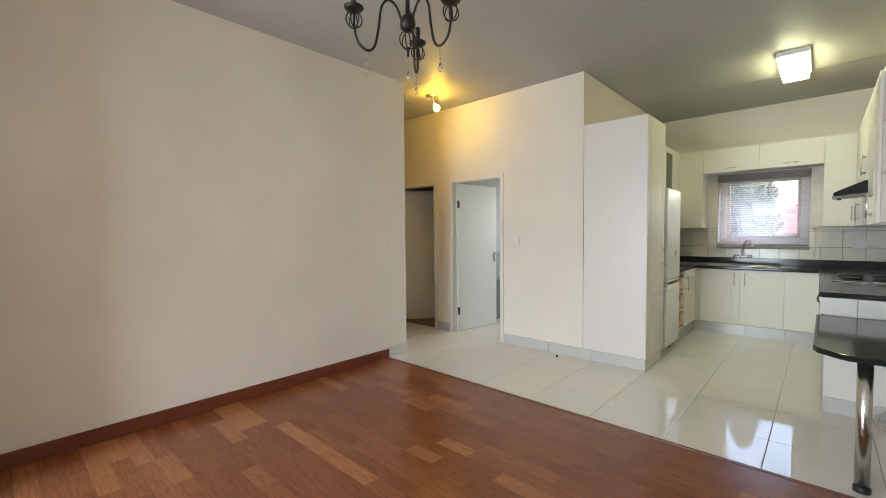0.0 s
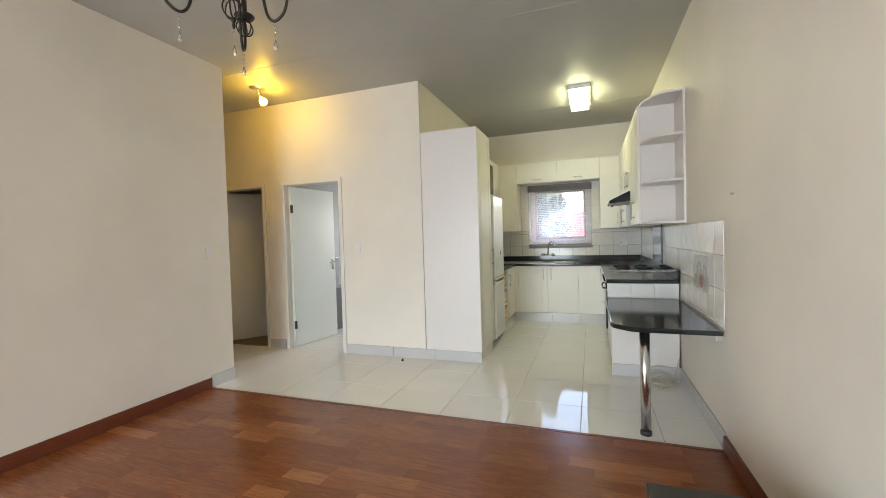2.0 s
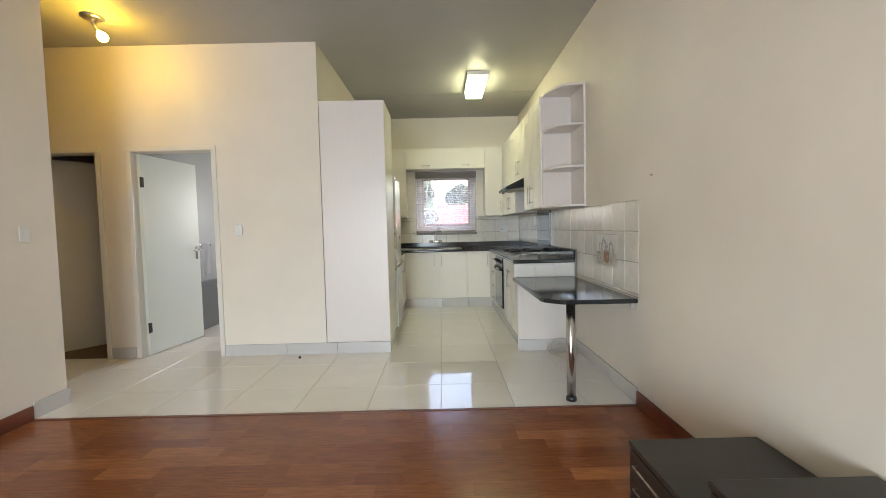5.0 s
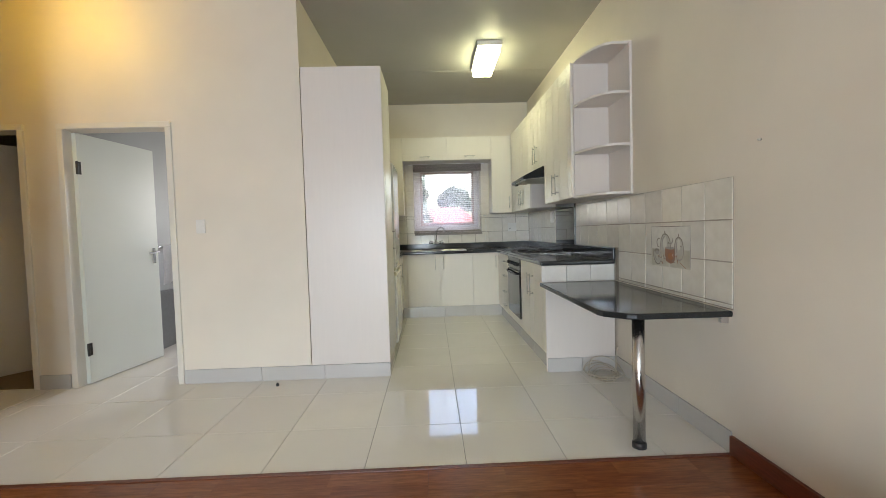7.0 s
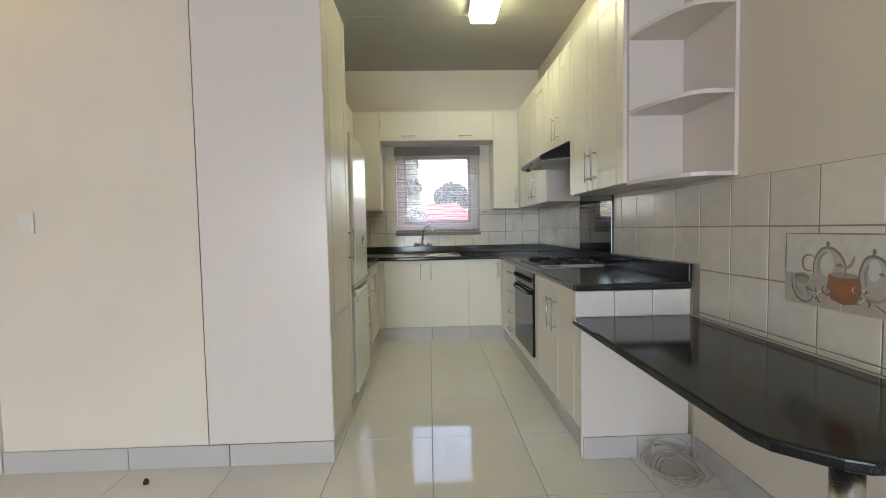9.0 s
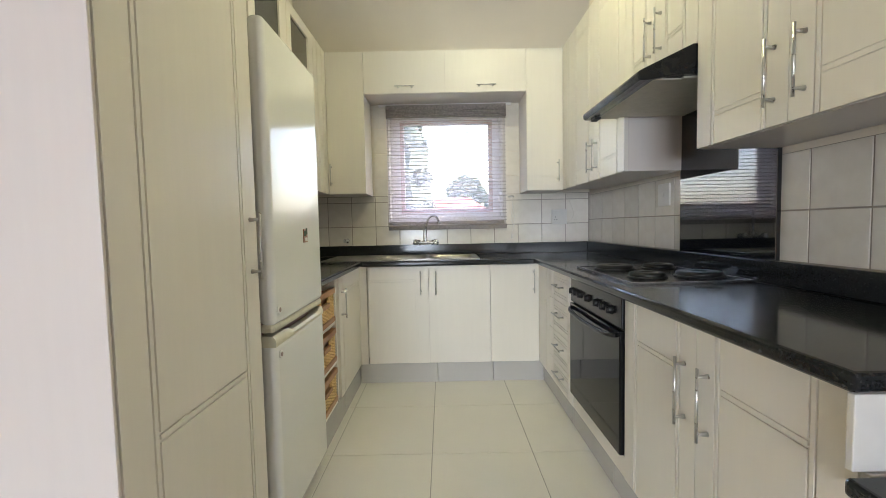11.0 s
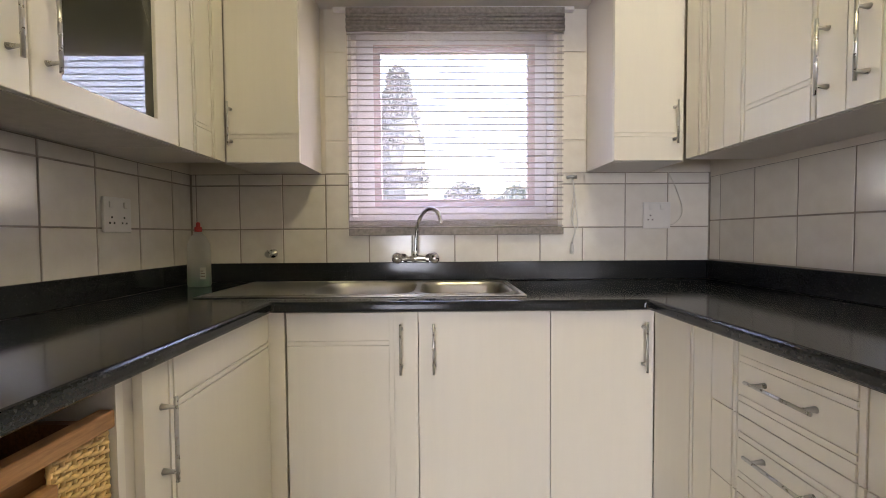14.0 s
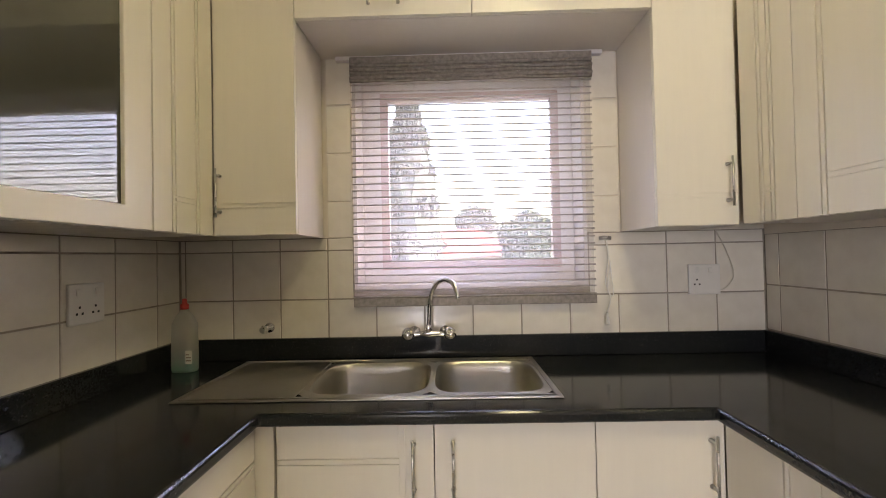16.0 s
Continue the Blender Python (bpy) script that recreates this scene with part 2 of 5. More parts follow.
def cells(us, vs, keep, w0, w1, m, bm=None, bev=0.0):
    """A slab in the u-v plane, cut into cells of which keep(i, j) says whether it is solid, from w0 to w1; m maps u, v, w to the world."""
    bm = bm or bmesh.new()
    made = {}

    def vert(i, j, k):
        if (i, j, k) not in made:
            made[i, j, k] = bm.verts.new(m @ Vector((us[i], vs[j], (w0, w1)[k])))
        return made[i, j, k]

    nu, nv = len(us) - 1, len(vs) - 1
    solid = [[keep((us[i] + us[i + 1]) / 2, (vs[j] + vs[j + 1]) / 2) for j in range(nv)] for i in range(nu)]
    on = lambda i, j: 0 <= i < nu and 0 <= j < nv and solid[i][j]
    for i in range(nu):
        for j in range(nv):
            if not solid[i][j]:
                continue
            bm.faces.new([vert(i, j, 1), vert(i + 1, j, 1), vert(i + 1, j + 1, 1), vert(i, j + 1, 1)])
            bm.faces.new([vert(i, j, 0), vert(i, j + 1, 0), vert(i + 1, j + 1, 0), vert(i + 1, j, 0)])
            for di, dj, a, b in ((-1, 0, (0, 1), (0, 0)), (1, 0, (1, 0), (1, 1)), (0, -1, (0, 0), (1, 0)), (0, 1, (1, 1), (0, 1))):
                if not on(i + di, j + dj):
                    bm.faces.new([vert(i + a[0], j + a[1], 0), vert(i + b[0], j + b[1], 0), vert(i + b[0], j + b[1], 1), vert(i + a[0], j + a[1], 1)])
    bmesh.ops.recalc_face_normals(bm, faces=bm.faces)
    if bev:
        sharp = [e for e in bm.edges if len(e.link_faces) == 2 and e.calc_face_angle(0) > 0.6]
        bmesh.ops.bevel(bm, geom=sharp, offset=bev, segments=3, affect="EDGES", profile=0.5)
    return bm


def tube(points, radius, bm=None, sides=10, smooth=0, closed=False):
    """A round rod along points; smooth: samples between points on a Catmull-Rom curve. radius: a number or one a point."""
    bm = bm or bmesh.new()
    pts = [Vector(p) for p in points]
    rad = list(radius) if isinstance(radius, (list, tuple)) else [radius] * len(pts)
    if smooth:
        out, rr = [], []
        n = len(pts)
        for i in range(n if closed else n - 1):
            p = [pts[(i + k) % n] if closed else pts[min(max(i + k, 0), n - 1)] for k in (-1, 0, 1, 2)]
            for s in range(smooth):
                t = s / smooth
                out.append(0.5 * ((2 * p[1]) + (p[2] - p[0]) * t + (2 * p[0] - 5 * p[1] + 4 * p[2] - p[3]) * t * t + (3 * p[1] - p[0] - 3 * p[2] + p[3]) * t ** 3))
                rr.append(rad[i] * (1 - t) + rad[(i + 1) % n] * t)
        if not closed:
            out.append(pts[-1])
            rr.append(rad[-1])
        pts, rad = out, rr
    rings, n = [], len(pts)
    side = None
    for i, p in enumerate(pts):
        d = (pts[(i + 1) % n] - pts[i - 1]) if closed else pts[min(i + 1, n - 1)] - pts[max(i - 1, 0)]
        d.normalize()
        if side is None:
            side = d.orthogonal().normalized()
        side = (side - d * side.dot(d)).normalized()
        up = d.cross(side)
        rings.append([bm.verts.new(p + (side * math.cos(a) + up * math.sin(a)) * rad[i]) for a in (2 * math.pi * k / sides for k in range(sides))])
    for i in range(n if closed else n - 1):
        a, b = rings[i], rings[(i + 1) % n]
        for k in range(sides):
            bm.faces.new([a[k], a[(k + 1) % sides], b[(k + 1) % sides], b[k]]).smooth = True
    if not closed:
        bm.faces.new(rings[0][::-1])
        bm.faces.new(rings[-1])
    return bm


def lathe(profile, at=(0, 0, 0), bm=None, sides=20, m=None):
    """A turned body round the z axis: profile of (radius, z)."""
    bm = bm or bmesh.new()
    m = m or Matrix.Translation(at)
    rings = [[bm.verts.new(m @ Vector((r * math.cos(a), r * math.sin(a), z))) for a in (2 * math.pi * k / sides for k in range(sides))] for r, z in profile]
    for a, b in zip(rings, rings[1:]):
        for k in range(sides):
            bm.faces.new([a[k], a[(k + 1) % sides], b[(k + 1) % sides], b[k]]).smooth = True
    bm.faces.new(rings[0][::-1])
    bm.faces.new(rings[-1])
    return bm


def prism(outline, z0, z1, bm=None, bev=0.0):
    """An upright solid over an outline of (x, y)."""
    bm = bm or bmesh.new()
    lo = [bm.verts.new((x, y, z0)) for x, y in outline]
    hi = [bm.verts.new((x, y, z1)) for x, y in outline]
    n = len(outline)
    made = [bm.faces.new(lo[::-1]), bm.faces.new(hi)]
    for i in range(n):
        made.append(bm.faces.new([lo[i], lo[(i + 1) % n], hi[(i + 1) % n], hi[i]]))
    bmesh.ops.recalc_face_normals(bm, faces=made)
    if bev:
        sharp = [e for e in {e for f in made for e in f.edges} if e.calc_face_angle(0) > 0.6]
        bmesh.ops.bevel(bm, geom=sharp, offset=bev, segments=3, affect="EDGES", profile=0.5)
    return bm


def mesh_of(name, bm, material):
    for e in bm.edges:
        if len(e.link_faces) != 2 or e.calc_face_angle(0) > 0.75:
            e.smooth = False
    data = bpy.data.meshes.new(name)
    bm.to_mesh(data)
    bm.free()
    data.materials.append(material)
    return data


def thing(name, at, label, category, group="", kind=""):
    ob = new(name)
    ob.location = at
    ob.empty_display_size = 0.1
    return tagged(ob, label, category, group, kind)


def solid(name, bm, material, label="", category="", group="", kind=""):
    return tagged(new(name, mesh_of(name, bm, material)), label, category, group, kind)


def under(ob, parent):
    ob.parent = parent
    if parent.parent is None:
        ob.matrix_parent_inverse = parent.matrix_basis.inverted()
    return ob


def part(name, bm, material, parent, label=""):
    """One mesh, given in world coordinates, under a thing or under a part."""
    return under(tagged(new(name, mesh_of(name, bm, material)), label), parent)


def piece(name, data, parent, at):
    ob = new(name, data)
    ob.location = at
    return under(ob, parent)


def facing(way, x=0.0, y=0.0, z=0.0):
    """Maps u (to the viewer's right), v (up) and w (towards the viewer) to the world, for a front that faces the way given."""
    u, w = {"-y": ((1, 0, 0), (0, -1, 0)), "+y": ((-1, 0, 0), (0, 1, 0)), "+x": ((0, 1, 0), (1, 0, 0)), "-x": ((0, -1, 0), (-1, 0, 0)), "up": ((1, 0, 0), (0, 0, 1))}[way]
    v = (0, 0, 1) if way != "up" else (0, 1, 0)
    m = Matrix((u, v, w)).transposed().to_4x4()
    m.translation = (x, y, z)
    return m


# ---- the shell ----
RIGHT, BACK, LEFT, FRONT = 0.932, 8.037, -1.557, 5.165
CEIL = 3.06


def wall(name, m, us, vs, holes, thick, material=None, label="cream painted plaster wall"):
    solid_at = lambda u, v: not any(a < u < b and c < v < d for a, b, c, d in holes)
    u_all = sorted({*us, *[h[k] for h in holes for k in (0, 1)]})
    v_all = sorted({*vs, *[h[k] for h in holes for k in (2, 3)]})
    return solid(name, cells(u_all, v_all, solid_at, -thick, 0.0, m), material or M_WALL, label, "wall", kind="structure")


wall_right = wall("wall_east", facing("-x", RIGHT, 0, 0), (-8.037, 2.6), (0, CEIL), [], 0.22)
wall_back = wall("wall_north", facing("-y", 0, BACK, 0), (-1.68, 1.15), (0, CEIL), [(-0.80, 0.19, 1.19, 2.15)], 0.22, label="cream painted wall with a window over the sink")
wall_left = wall("wall_kitchen_west", facing("+x", LEFT, 0, 0), (5.285, 8.037), (0, CEIL), [], 0.12)
wall_hall = wall("wall_hall", facing("-y", 0, FRONT, 0), (-6.0, -1.557), (0, CEIL), [(-3.40, -2.615, -1, 2.045), (-4.55, -3.745, -1, 2.045)], 0.12, label="cream painted wall with two doorways")
wall_living = wall("wall_west", facing("+x", -3.183, 0, 0), (-2.6, 4.085), (0, CEIL), [], 0.15)
# added out of view: keeps terrace light off the near west wall and floor
wall("light_blocking_stub", facing("+y", 0, 0.70, 0), (2.75, 3.183), (0, CEIL), [], 0.15)
wall("wall_hall_south", facing("+y", 0, 4.085, 0), (3.333, 6.0), (0, CEIL), [], 0.15)
wall("wall_hall_end", facing("+x", -6.0, 0, 0), (3.935, 5.165), (0, CEIL), [], 0.12)
wall("wall_south", facing("+y", 0, -2.6, 0), (-1.152, 3.333), (0, CEIL), [(0.2, 2.8, 0.02, 2.15)], 0.2, label="cream painted wall with a wide terrace door")
wall("wall_bathroom_north", facing("-y", 0, 7.6, 0), (-3.55, -1.68), (0, CEIL), [(-2.65, -1.75, 1.2, 2.1)], 0.2, M_BATHWALL, "bathroom wall with a window, grey darkened for shade")
wall("wall_bathroom_west", facing("+x", -3.50, 0, 0), (5.285, 7.6), (0, CEIL), [], 0.10, M_BATHWALL, "bathroom wall, grey darkened for shade")
wall("wall_bathroom_east", facing("-x", -1.68, 0, 0), (-7.6, -5.285), (0, CEIL), [], 0.004, M_BATHWALL, "bathroom wall, grey darkened for shade")
wall("wall_bedroom_north", facing("-y", 0, 7.6, 0), (-6.0, -3.60), (0, CEIL), [], 0.1)
wall("wall_bedroom_west", facing("+x", -6.0, 0, 0), (5.285, 7.6), (0, CEIL), [], 0.1)

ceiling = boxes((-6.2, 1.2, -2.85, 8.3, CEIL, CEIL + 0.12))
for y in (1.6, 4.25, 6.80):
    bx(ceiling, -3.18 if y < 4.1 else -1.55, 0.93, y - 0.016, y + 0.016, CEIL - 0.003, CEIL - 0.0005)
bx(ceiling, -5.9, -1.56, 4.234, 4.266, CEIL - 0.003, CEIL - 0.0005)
solid("ceiling", ceiling, M_CEIL, "painted ceiling boards with cover strips, grey darkened for shade", "ceiling", kind="structure")

floor_tiled = solid("floor_tiled", boxes((-6.2, 1.15, 3.815, 8.2, -0.15, -0.006)), M_GROUT, "polished cream porcelain tile floor", "floor", kind="structure")
floor_wood = solid("floor_wood", boxes((-3.4, 1.15, -2.8, 3.815, -0.15, -0.006)), plain("dark_joint", (0.03, 0.012, 0.007), 0.7), "red-brown laminate strip floor", "floor", kind="structure")
solid("floor_bedroom", boxes((-5.95, -3.62, 5.19, 7.6, -0.005, 0.006)), M_CARPET, "brown carpet in the unlit room", "floor", kind="structure")
solid("trim", boxes((-3.18, 0.93, 3.795, 3.822, -0.004, 0.004), bev=0.002), M_WOODSKIRT, "red-brown wooden threshold strip", "trim", kind="structure")

# skirtings
solid("baseboard_west", boxes((-3.183, -3.165, -2.58, 3.815, 0, 0.095), bev=0.004), M_WOODSKIRT, "red-brown wooden skirting", "skirting", kind="structure")
solid("baseboard_east", boxes((0.912, 0.932, -2.58, 3.815, 0, 0.095), bev=0.004), M_WOODSKIRT, "red-brown wooden skirting", "skirting", kind="structure")
solid("baseboard_south", boxes((-0.18, 0.91, -2.6, -2.582, 0, 0.095), (-3.16, -2.82, -2.6, -2.582, 0, 0.095), bev=0.004), M_WOODSKIRT, "red-brown wooden skirting", "skirting", kind="structure")
skirt_hall = thing("baseboard_hall", (-2.0, 5.16, 0), "grey glazed tile skirting", "skirting", kind="structure")
for a, b in ((-2.565, -1.955), (-1.951, -1.449), (-1.445, -0.917)):
    part("tile", boxes((a, b, 5.152, 5.164, 0.0, 0.112), bev=0.002), M_SKIRT, skirt_hall)
part("tile", boxes((-3.725, -3.46, 5.153, 5.164, 0.0, 0.112), bev=0.002), M_SKIRT, skirt_hall)
skirt_west = thing("baseboard_tiled", (-3.18, 3.95, 0), "grey glazed tile skirting", "skirting", kind="structure")
part("tile", boxes((-3.183, -3.171, 3.82, 4.085, 0.0, 0.112), bev=0.002), M_SKIRT, skirt_west)
part("tile", boxes((-3.60, -3.171, 4.087, 4.099, 0.0, 0.112), bev=0.002), M_SKIRT, skirt_west)
skirt_east = thing("baseboard_bar", (0.92, 4.4, 0), "grey glazed tile skirting under the bar", "skirting", kind="structure")
for a, b in ((3.818, 4.26), (4.264, 4.81), (4.814, 5.095)):
    part("tile", boxes((0.919, 0.931, a, b, 0.0, 0.112), bev=0.002), M_SKIRT, skirt_east)


# ---- doors ----
def door_frame(name, x0, x1, label):
    f = thing(name, ((x0 + x1) / 2, FRONT, 0), label, "door", kind="structure")
    for a, b in ((x0, x0 + 0.045), (x1 - 0.045, x1)):
        part("jamb", boxes((a, b, 5.147, 5.30, 0, 2.045), bev=0.004), M_FRAME, f)
    part("head", boxes((x0, x1, 5.145, 5.302, 2.046, 2.09), bev=0.004), M_FRAME, f)
    return f


def leaf(parent, hinge, angle, width, knob=True, material=M_DOOR, label="white painted flush door leaf standing open"):
    m = pose(hinge[0], hinge[1], 0.008, 0, 0, angle)
    d = part("door_leaf", boxes((0.004, width, 0, 0.04, 0, 2.03), bev=0.003, m=m), material, parent, label)
    for z in (0.28, 1.75):
        b = boxes((-0.012, 0.03, -0.006, -0.001, z - 0.05, z + 0.05), m=m)
        tube([m @ Vector((-0.004, -0.008, z - 0.052)), m @ Vector((-0.004, -0.008, z + 0.052))], 0.008, b)
        part("hinge", b, M_MATBLACK, d, "dark bronze butt hinge")
    if knob:
        b = boxes((width - 0.075, width - 0.04, -0.008, -0.001, 0.93, 1.08), bev=0.002, m=m)
        tube([m @ Vector(p) for p in ((width - 0.057, -0.006, 1.04), (width - 0.057, -0.05, 1.04), (width - 0.07, -0.055, 1.04), (width - 0.17, -0.055, 1.035))], 0.009, b, smooth=4)
        part("door_handle", b, M_CHROME, d, "chrome lever handle on a plate")
    return d


door_1 = door_frame("door_1", -3.445, -2.57, "cream frame with a white flush door standing open")
leaf(door_1, (-3.365, 5.225), 82.5, 0.775)
door_2 = door_frame("door_2", -4.595, -3.70, "cream frame with a white flush door open to a dark room")
leaf(door_2, (-4.535, 5.25), 55, 0.775, material=M_FRAME, label="cream painted flush door leaf standing half open")

# terrace door behind the start of the walk
terrace = thing("window_2", (-1.5, -2.7, 0), "wide aluminium terrace door with clear panes", "window", kind="structure")
for x in (-2.8, -1.94, -1.08, -0.24):
    part("frame", boxes((x, x + 0.04, -2.74, -2.67, 0.02, 2.15)), M_WINFRAME, terrace)
part("frame", boxes((-2.76, -0.24, -2.74, -2.67, 0.02, 0.08)), M_WINFRAME, terrace)
part("frame", boxes((-2.76, -0.24, -2.74, -2.67, 2.09, 2.15)), M_WINFRAME, terrace)

# ---- kitchen window, blind ----
win = thing("window_1", (-0.305, 8.15, 1.19), "square window in a pinkish wooden frame above the sink", "window", kind="structure")
part("reveal", cells((-0.80, -0.785, 0.175, 0.19), (1.19, 1.205, 2.135, 2.15), lambda u, v: not (-0.785 < u < 0.175 and 1.205 < v < 2.135), -0.215, 0.003, facing("-y", 0, BACK, 0)), M_REVEAL, win)
part("window_frame", cells((-0.785, -0.70, 0.115, 0.175), (1.205, 1.265, 2.075, 2.135), lambda u, v: not (-0.70 < u < 0.115 and 1.265 < v < 2.075), -0.06, 0.0, facing("-y", 0, 8.17, 0)), M_REVEAL, win)
part("sash", cells((-0.70, -0.665, 0.08, 0.115), (1.265, 1.30, 2.04, 2.075), lambda u, v: not (-0.665 < u < 0.08 and 1.30 < v < 2.04), -0.04, 0.0, facing("-y", 0, 8.165, 0)), M_WINFRAME, win)
pane = part("pane", boxes((-0.665, 0.08, 8.183, 8.187, 1.30, 2.04)), M_PANE, win)
pane.visible_shadow = False

blind = thing("window_blind", (-0.30, 8.005, 1.137), "woven reed roll-up blind, lowered over the window", "blind")
part("headrail", boxes((-0.805, 0.205, 7.985, 8.022, 2.155, 2.185), bev=0.004), M_REED, blind)
fold = bmesh.new()
for k in range(7):
    z = 2.15 - 0.011 * k
    tube([(x / 10 * 1.01 - 0.805, 7.992 + 0.006 * math.sin(k * 2.1) + 0.003 * noise.noise((x, k, 3)), z + 0.004 * noise.noise((x * 0.8, k * 3.0, 0))) for x in range(11)], 0.007, fold, 6, 2)
part("gathered_slats", fold, M_REED, blind, "bunched reeds under the headrail")
part("weave", boxes((-0.80, 0.20, 8.008, 8.009, 1.14, 2.08)), M_SHEER, blind, "sheer pale weave between the reeds")
for k in range(31):
    z = 2.072 - 0.0298 * k
    part("slat", tube([(-0.805, 8.005, z + 0.002 * math.sin(k * 1.7)), (-0.3, 8.004, z), (0.205, 8.005, z - 0.002 * math.sin(k * 2.3))], 0.0028, None, 6), M_SLAT, blind)
part("bottom_rail", boxes((-0.806, 0.206, 7.998, 8.014, 1.137, 1.172), bev=0.003), M_REED, blind)
blind.location += Vector((0.008, 0, -0.02))
# white strip added for the bright line where the niche top catches light
solid("lit_edge_strip", boxes((-0.86, 0.262, 8.0, 8.028, 2.158, 2.176), bev=0.003), M_REVEAL, "slim white strip standing in for the lit edge above the blind", "batten")
cord = thing("pull_cord", (0.255, 8.0, 1.0), "white blind cord looped on a small wall cleat", "cord")
part("cleat", tube([(0.235, 8.012, 1.385), (0.245, 7.998, 1.387), (0.275, 7.998, 1.385)], 0.008, None, 8), M_STEEL, cord)
loop = tube([(0.255, 7.998, 1.38), (0.262, 8.0, 1.3), (0.25, 8.003, 1.2), (0.27, 8.003, 1.14), (0.255, 8.003, 1.08)], 0.0022, None, 6, 5)
tube([(0.255, 7.996, 1.38), (0.272, 8.003, 1.27), (0.282, 8.003, 1.15), (0.258, 8.003, 1.17), (0.268, 8.003, 1.25)], 0.0022, loop, 6, 5)
part("cord_line", loop, M_PLASTIC, cord)
part("toggle", lathe([(0.003, 0.05), (0.007, 0.035), (0.009, 0.0), (0.005, -0.004)], (0.255, 8.003, 1.03)), M_PLASTIC, cord)


# ---- kitchen units ----
def door_front(m, u0, u1, v0, v1, rail_u=0.075, rail_v=0.16, sides="lr", ends="tb", base=0.0):
    """A cabinet front, one closed mesh, with double grooves sunk round its field."""
    g, rib, low, high = 0.006, 0.010, base + 0.0145, base + 0.019
    def grooves(lo, hi, first, last, rail):
        out = []
        if first:
            out += [(lo + rail, lo + rail + g), (lo + rail + g + rib, lo + rail + 2 * g + rib)]
        if last:
            out += [(hi - rail - g, hi - rail), (hi - rail - 2 * g - rib, hi - rail - g - rib)]
        return out
    gu = grooves(u0, u1, "l" in sides, "r" in sides, rail_u)
    gv = grooves(v0, v1, "b" in ends, "t" in ends, rail_v)
    inner0 = max([b for a, b in gu if b < (u0 + u1) / 2] or [u0])
    inner1 = min([a for a, b in gu if a > (u0 + u1) / 2] or [u1])
    us = sorted({u0, u1, *[e for s in gu for e in s]})
    vs = sorted({v0, v1, *[e for s in gv for e in s]})
    def level(i, j):
        if not (0 <= i < len(us) - 1 and 0 <= j < len(vs) - 1):
            return base
        u, v = (us[i] + us[i + 1]) / 2, (vs[j] + vs[j + 1]) / 2
        sunk = any(a < u < b for a, b in gu) or (inner0 < u < inner1 and any(a < v < b for a, b in gv))
        return low if sunk else high
    bm = bmesh.new()
    made = {}
    def vert(i, j, w):
        if (i, j, w) not in made:
            made[i, j, w] = bm.verts.new(m @ Vector((us[i], vs[j], w)))
        return made[i, j, w]
    for i in range(len(us) - 1):
        for j in range(len(vs) - 1):
            w = level(i, j)
            bm.faces.new([vert(i, j, w), vert(i + 1, j, w), vert(i + 1, j + 1, w), vert(i, j + 1, w)])
            bm.faces.new([vert(i, j, base), vert(i, j + 1, base), vert(i + 1, j + 1, base), vert(i + 1, j, base)])
            for (di, dj), (p, q) in (((-1, 0), ((i, j), (i, j + 1))), ((1, 0), ((i + 1, j), (i + 1, j + 1))), ((0, -1), ((i, j), (i + 1, j))), ((0, 1), ((i, j + 1), (i + 1, j + 1)))):
                n = level(i + di, j + dj)
                if n < w:
                    bm.faces.new([vert(*p, n), vert(*q, n), vert(*q, w), vert(*p, w)])
    bmesh.ops.recalc_face_normals(bm, faces=bm.faces)
    return bm


def bar_handle(m, u, v, length, upright=True, w=0.019):
    half = length / 2
    e = Vector((0, 1, 0)) if upright else Vector((1, 0, 0))
    c = Vector((u, v, w + 0.030))
    bm = tube([m @ (c - e * half), m @ (c + e * half)], 0.0043, None, 8)
    for s in (-1, 1):
        foot = c + e * s * (half - 0.022)
        tube([m @ (foot - Vector((0, 0, 0.030))), m @ (foot - Vector((0, 0, 0.012))), m @ foot], [0.0075, 0.0045, 0.0042], bm, 8)
    return bm


def unit(name, label, m, u0, u1, v0, v1, depth, fronts, body_top=None, group="kitchen units", category="cabinet", front_name="door"):
    """A cabinet: a body and its fronts, each (u0, u1, v0, v1, handle_u, handle_v, upright, length, sides, ends, rail_v)."""
    at = m @ Vector(((u0 + u1) / 2, v0, -depth / 2))
    c = thing(name, at, label, category, group)
    part("body", boxes((u0 + 0.001, u1 - 0.001, v0, body_top or v1, -depth, -0.001), m=m), M_PANEL, c)
    for a, b, lo, hi, hu, hv, up, length, sides, ends, rail in fronts:
        d = part(front_name, door_front(m, a + 0.0015, b - 0.0015, lo + 0.0015, hi - 0.0015, sides=sides, ends=ends, rail_v=rail), M_FOIL_V, c)
        if hu is not None:
            part("handle", bar_handle(m, hu, hv, length, up), M_STEEL, d, "brushed steel bar handle")
    return c


NB = facing("-y", 0, 7.452, 0)
unit("sink_cabinet", "cream double-door base cabinet under the sink", NB, -0.895, 0.0, 0.145, 0.862, 0.57, [
    (-0.89, -0.447, 0.147, 0.860, -0.505, 0.74, True, 0.17, "r", "t", 0.09),
    (-0.447, 0.0, 0.147, 0.860, -0.395, 0.74, True, 0.17, "", "", 0.09)], body_top=0.70)
unit("base_cabinet", "cream single-door base cabinet beside the sink", NB, 0.001, 0.353, 0.145, 0.862, 0.57, [
    (0.0, 0.353, 0.147, 0.860, 0.315, 0.74, True, 0.17, "", "", 0.09)])
solid("cabinet_filler", boxes((-0.966, -0.897, 7.433, 7.449, 0.145, 0.862)), M_FOIL_V, "narrow cream filler strip in the cabinet corner", "panel")

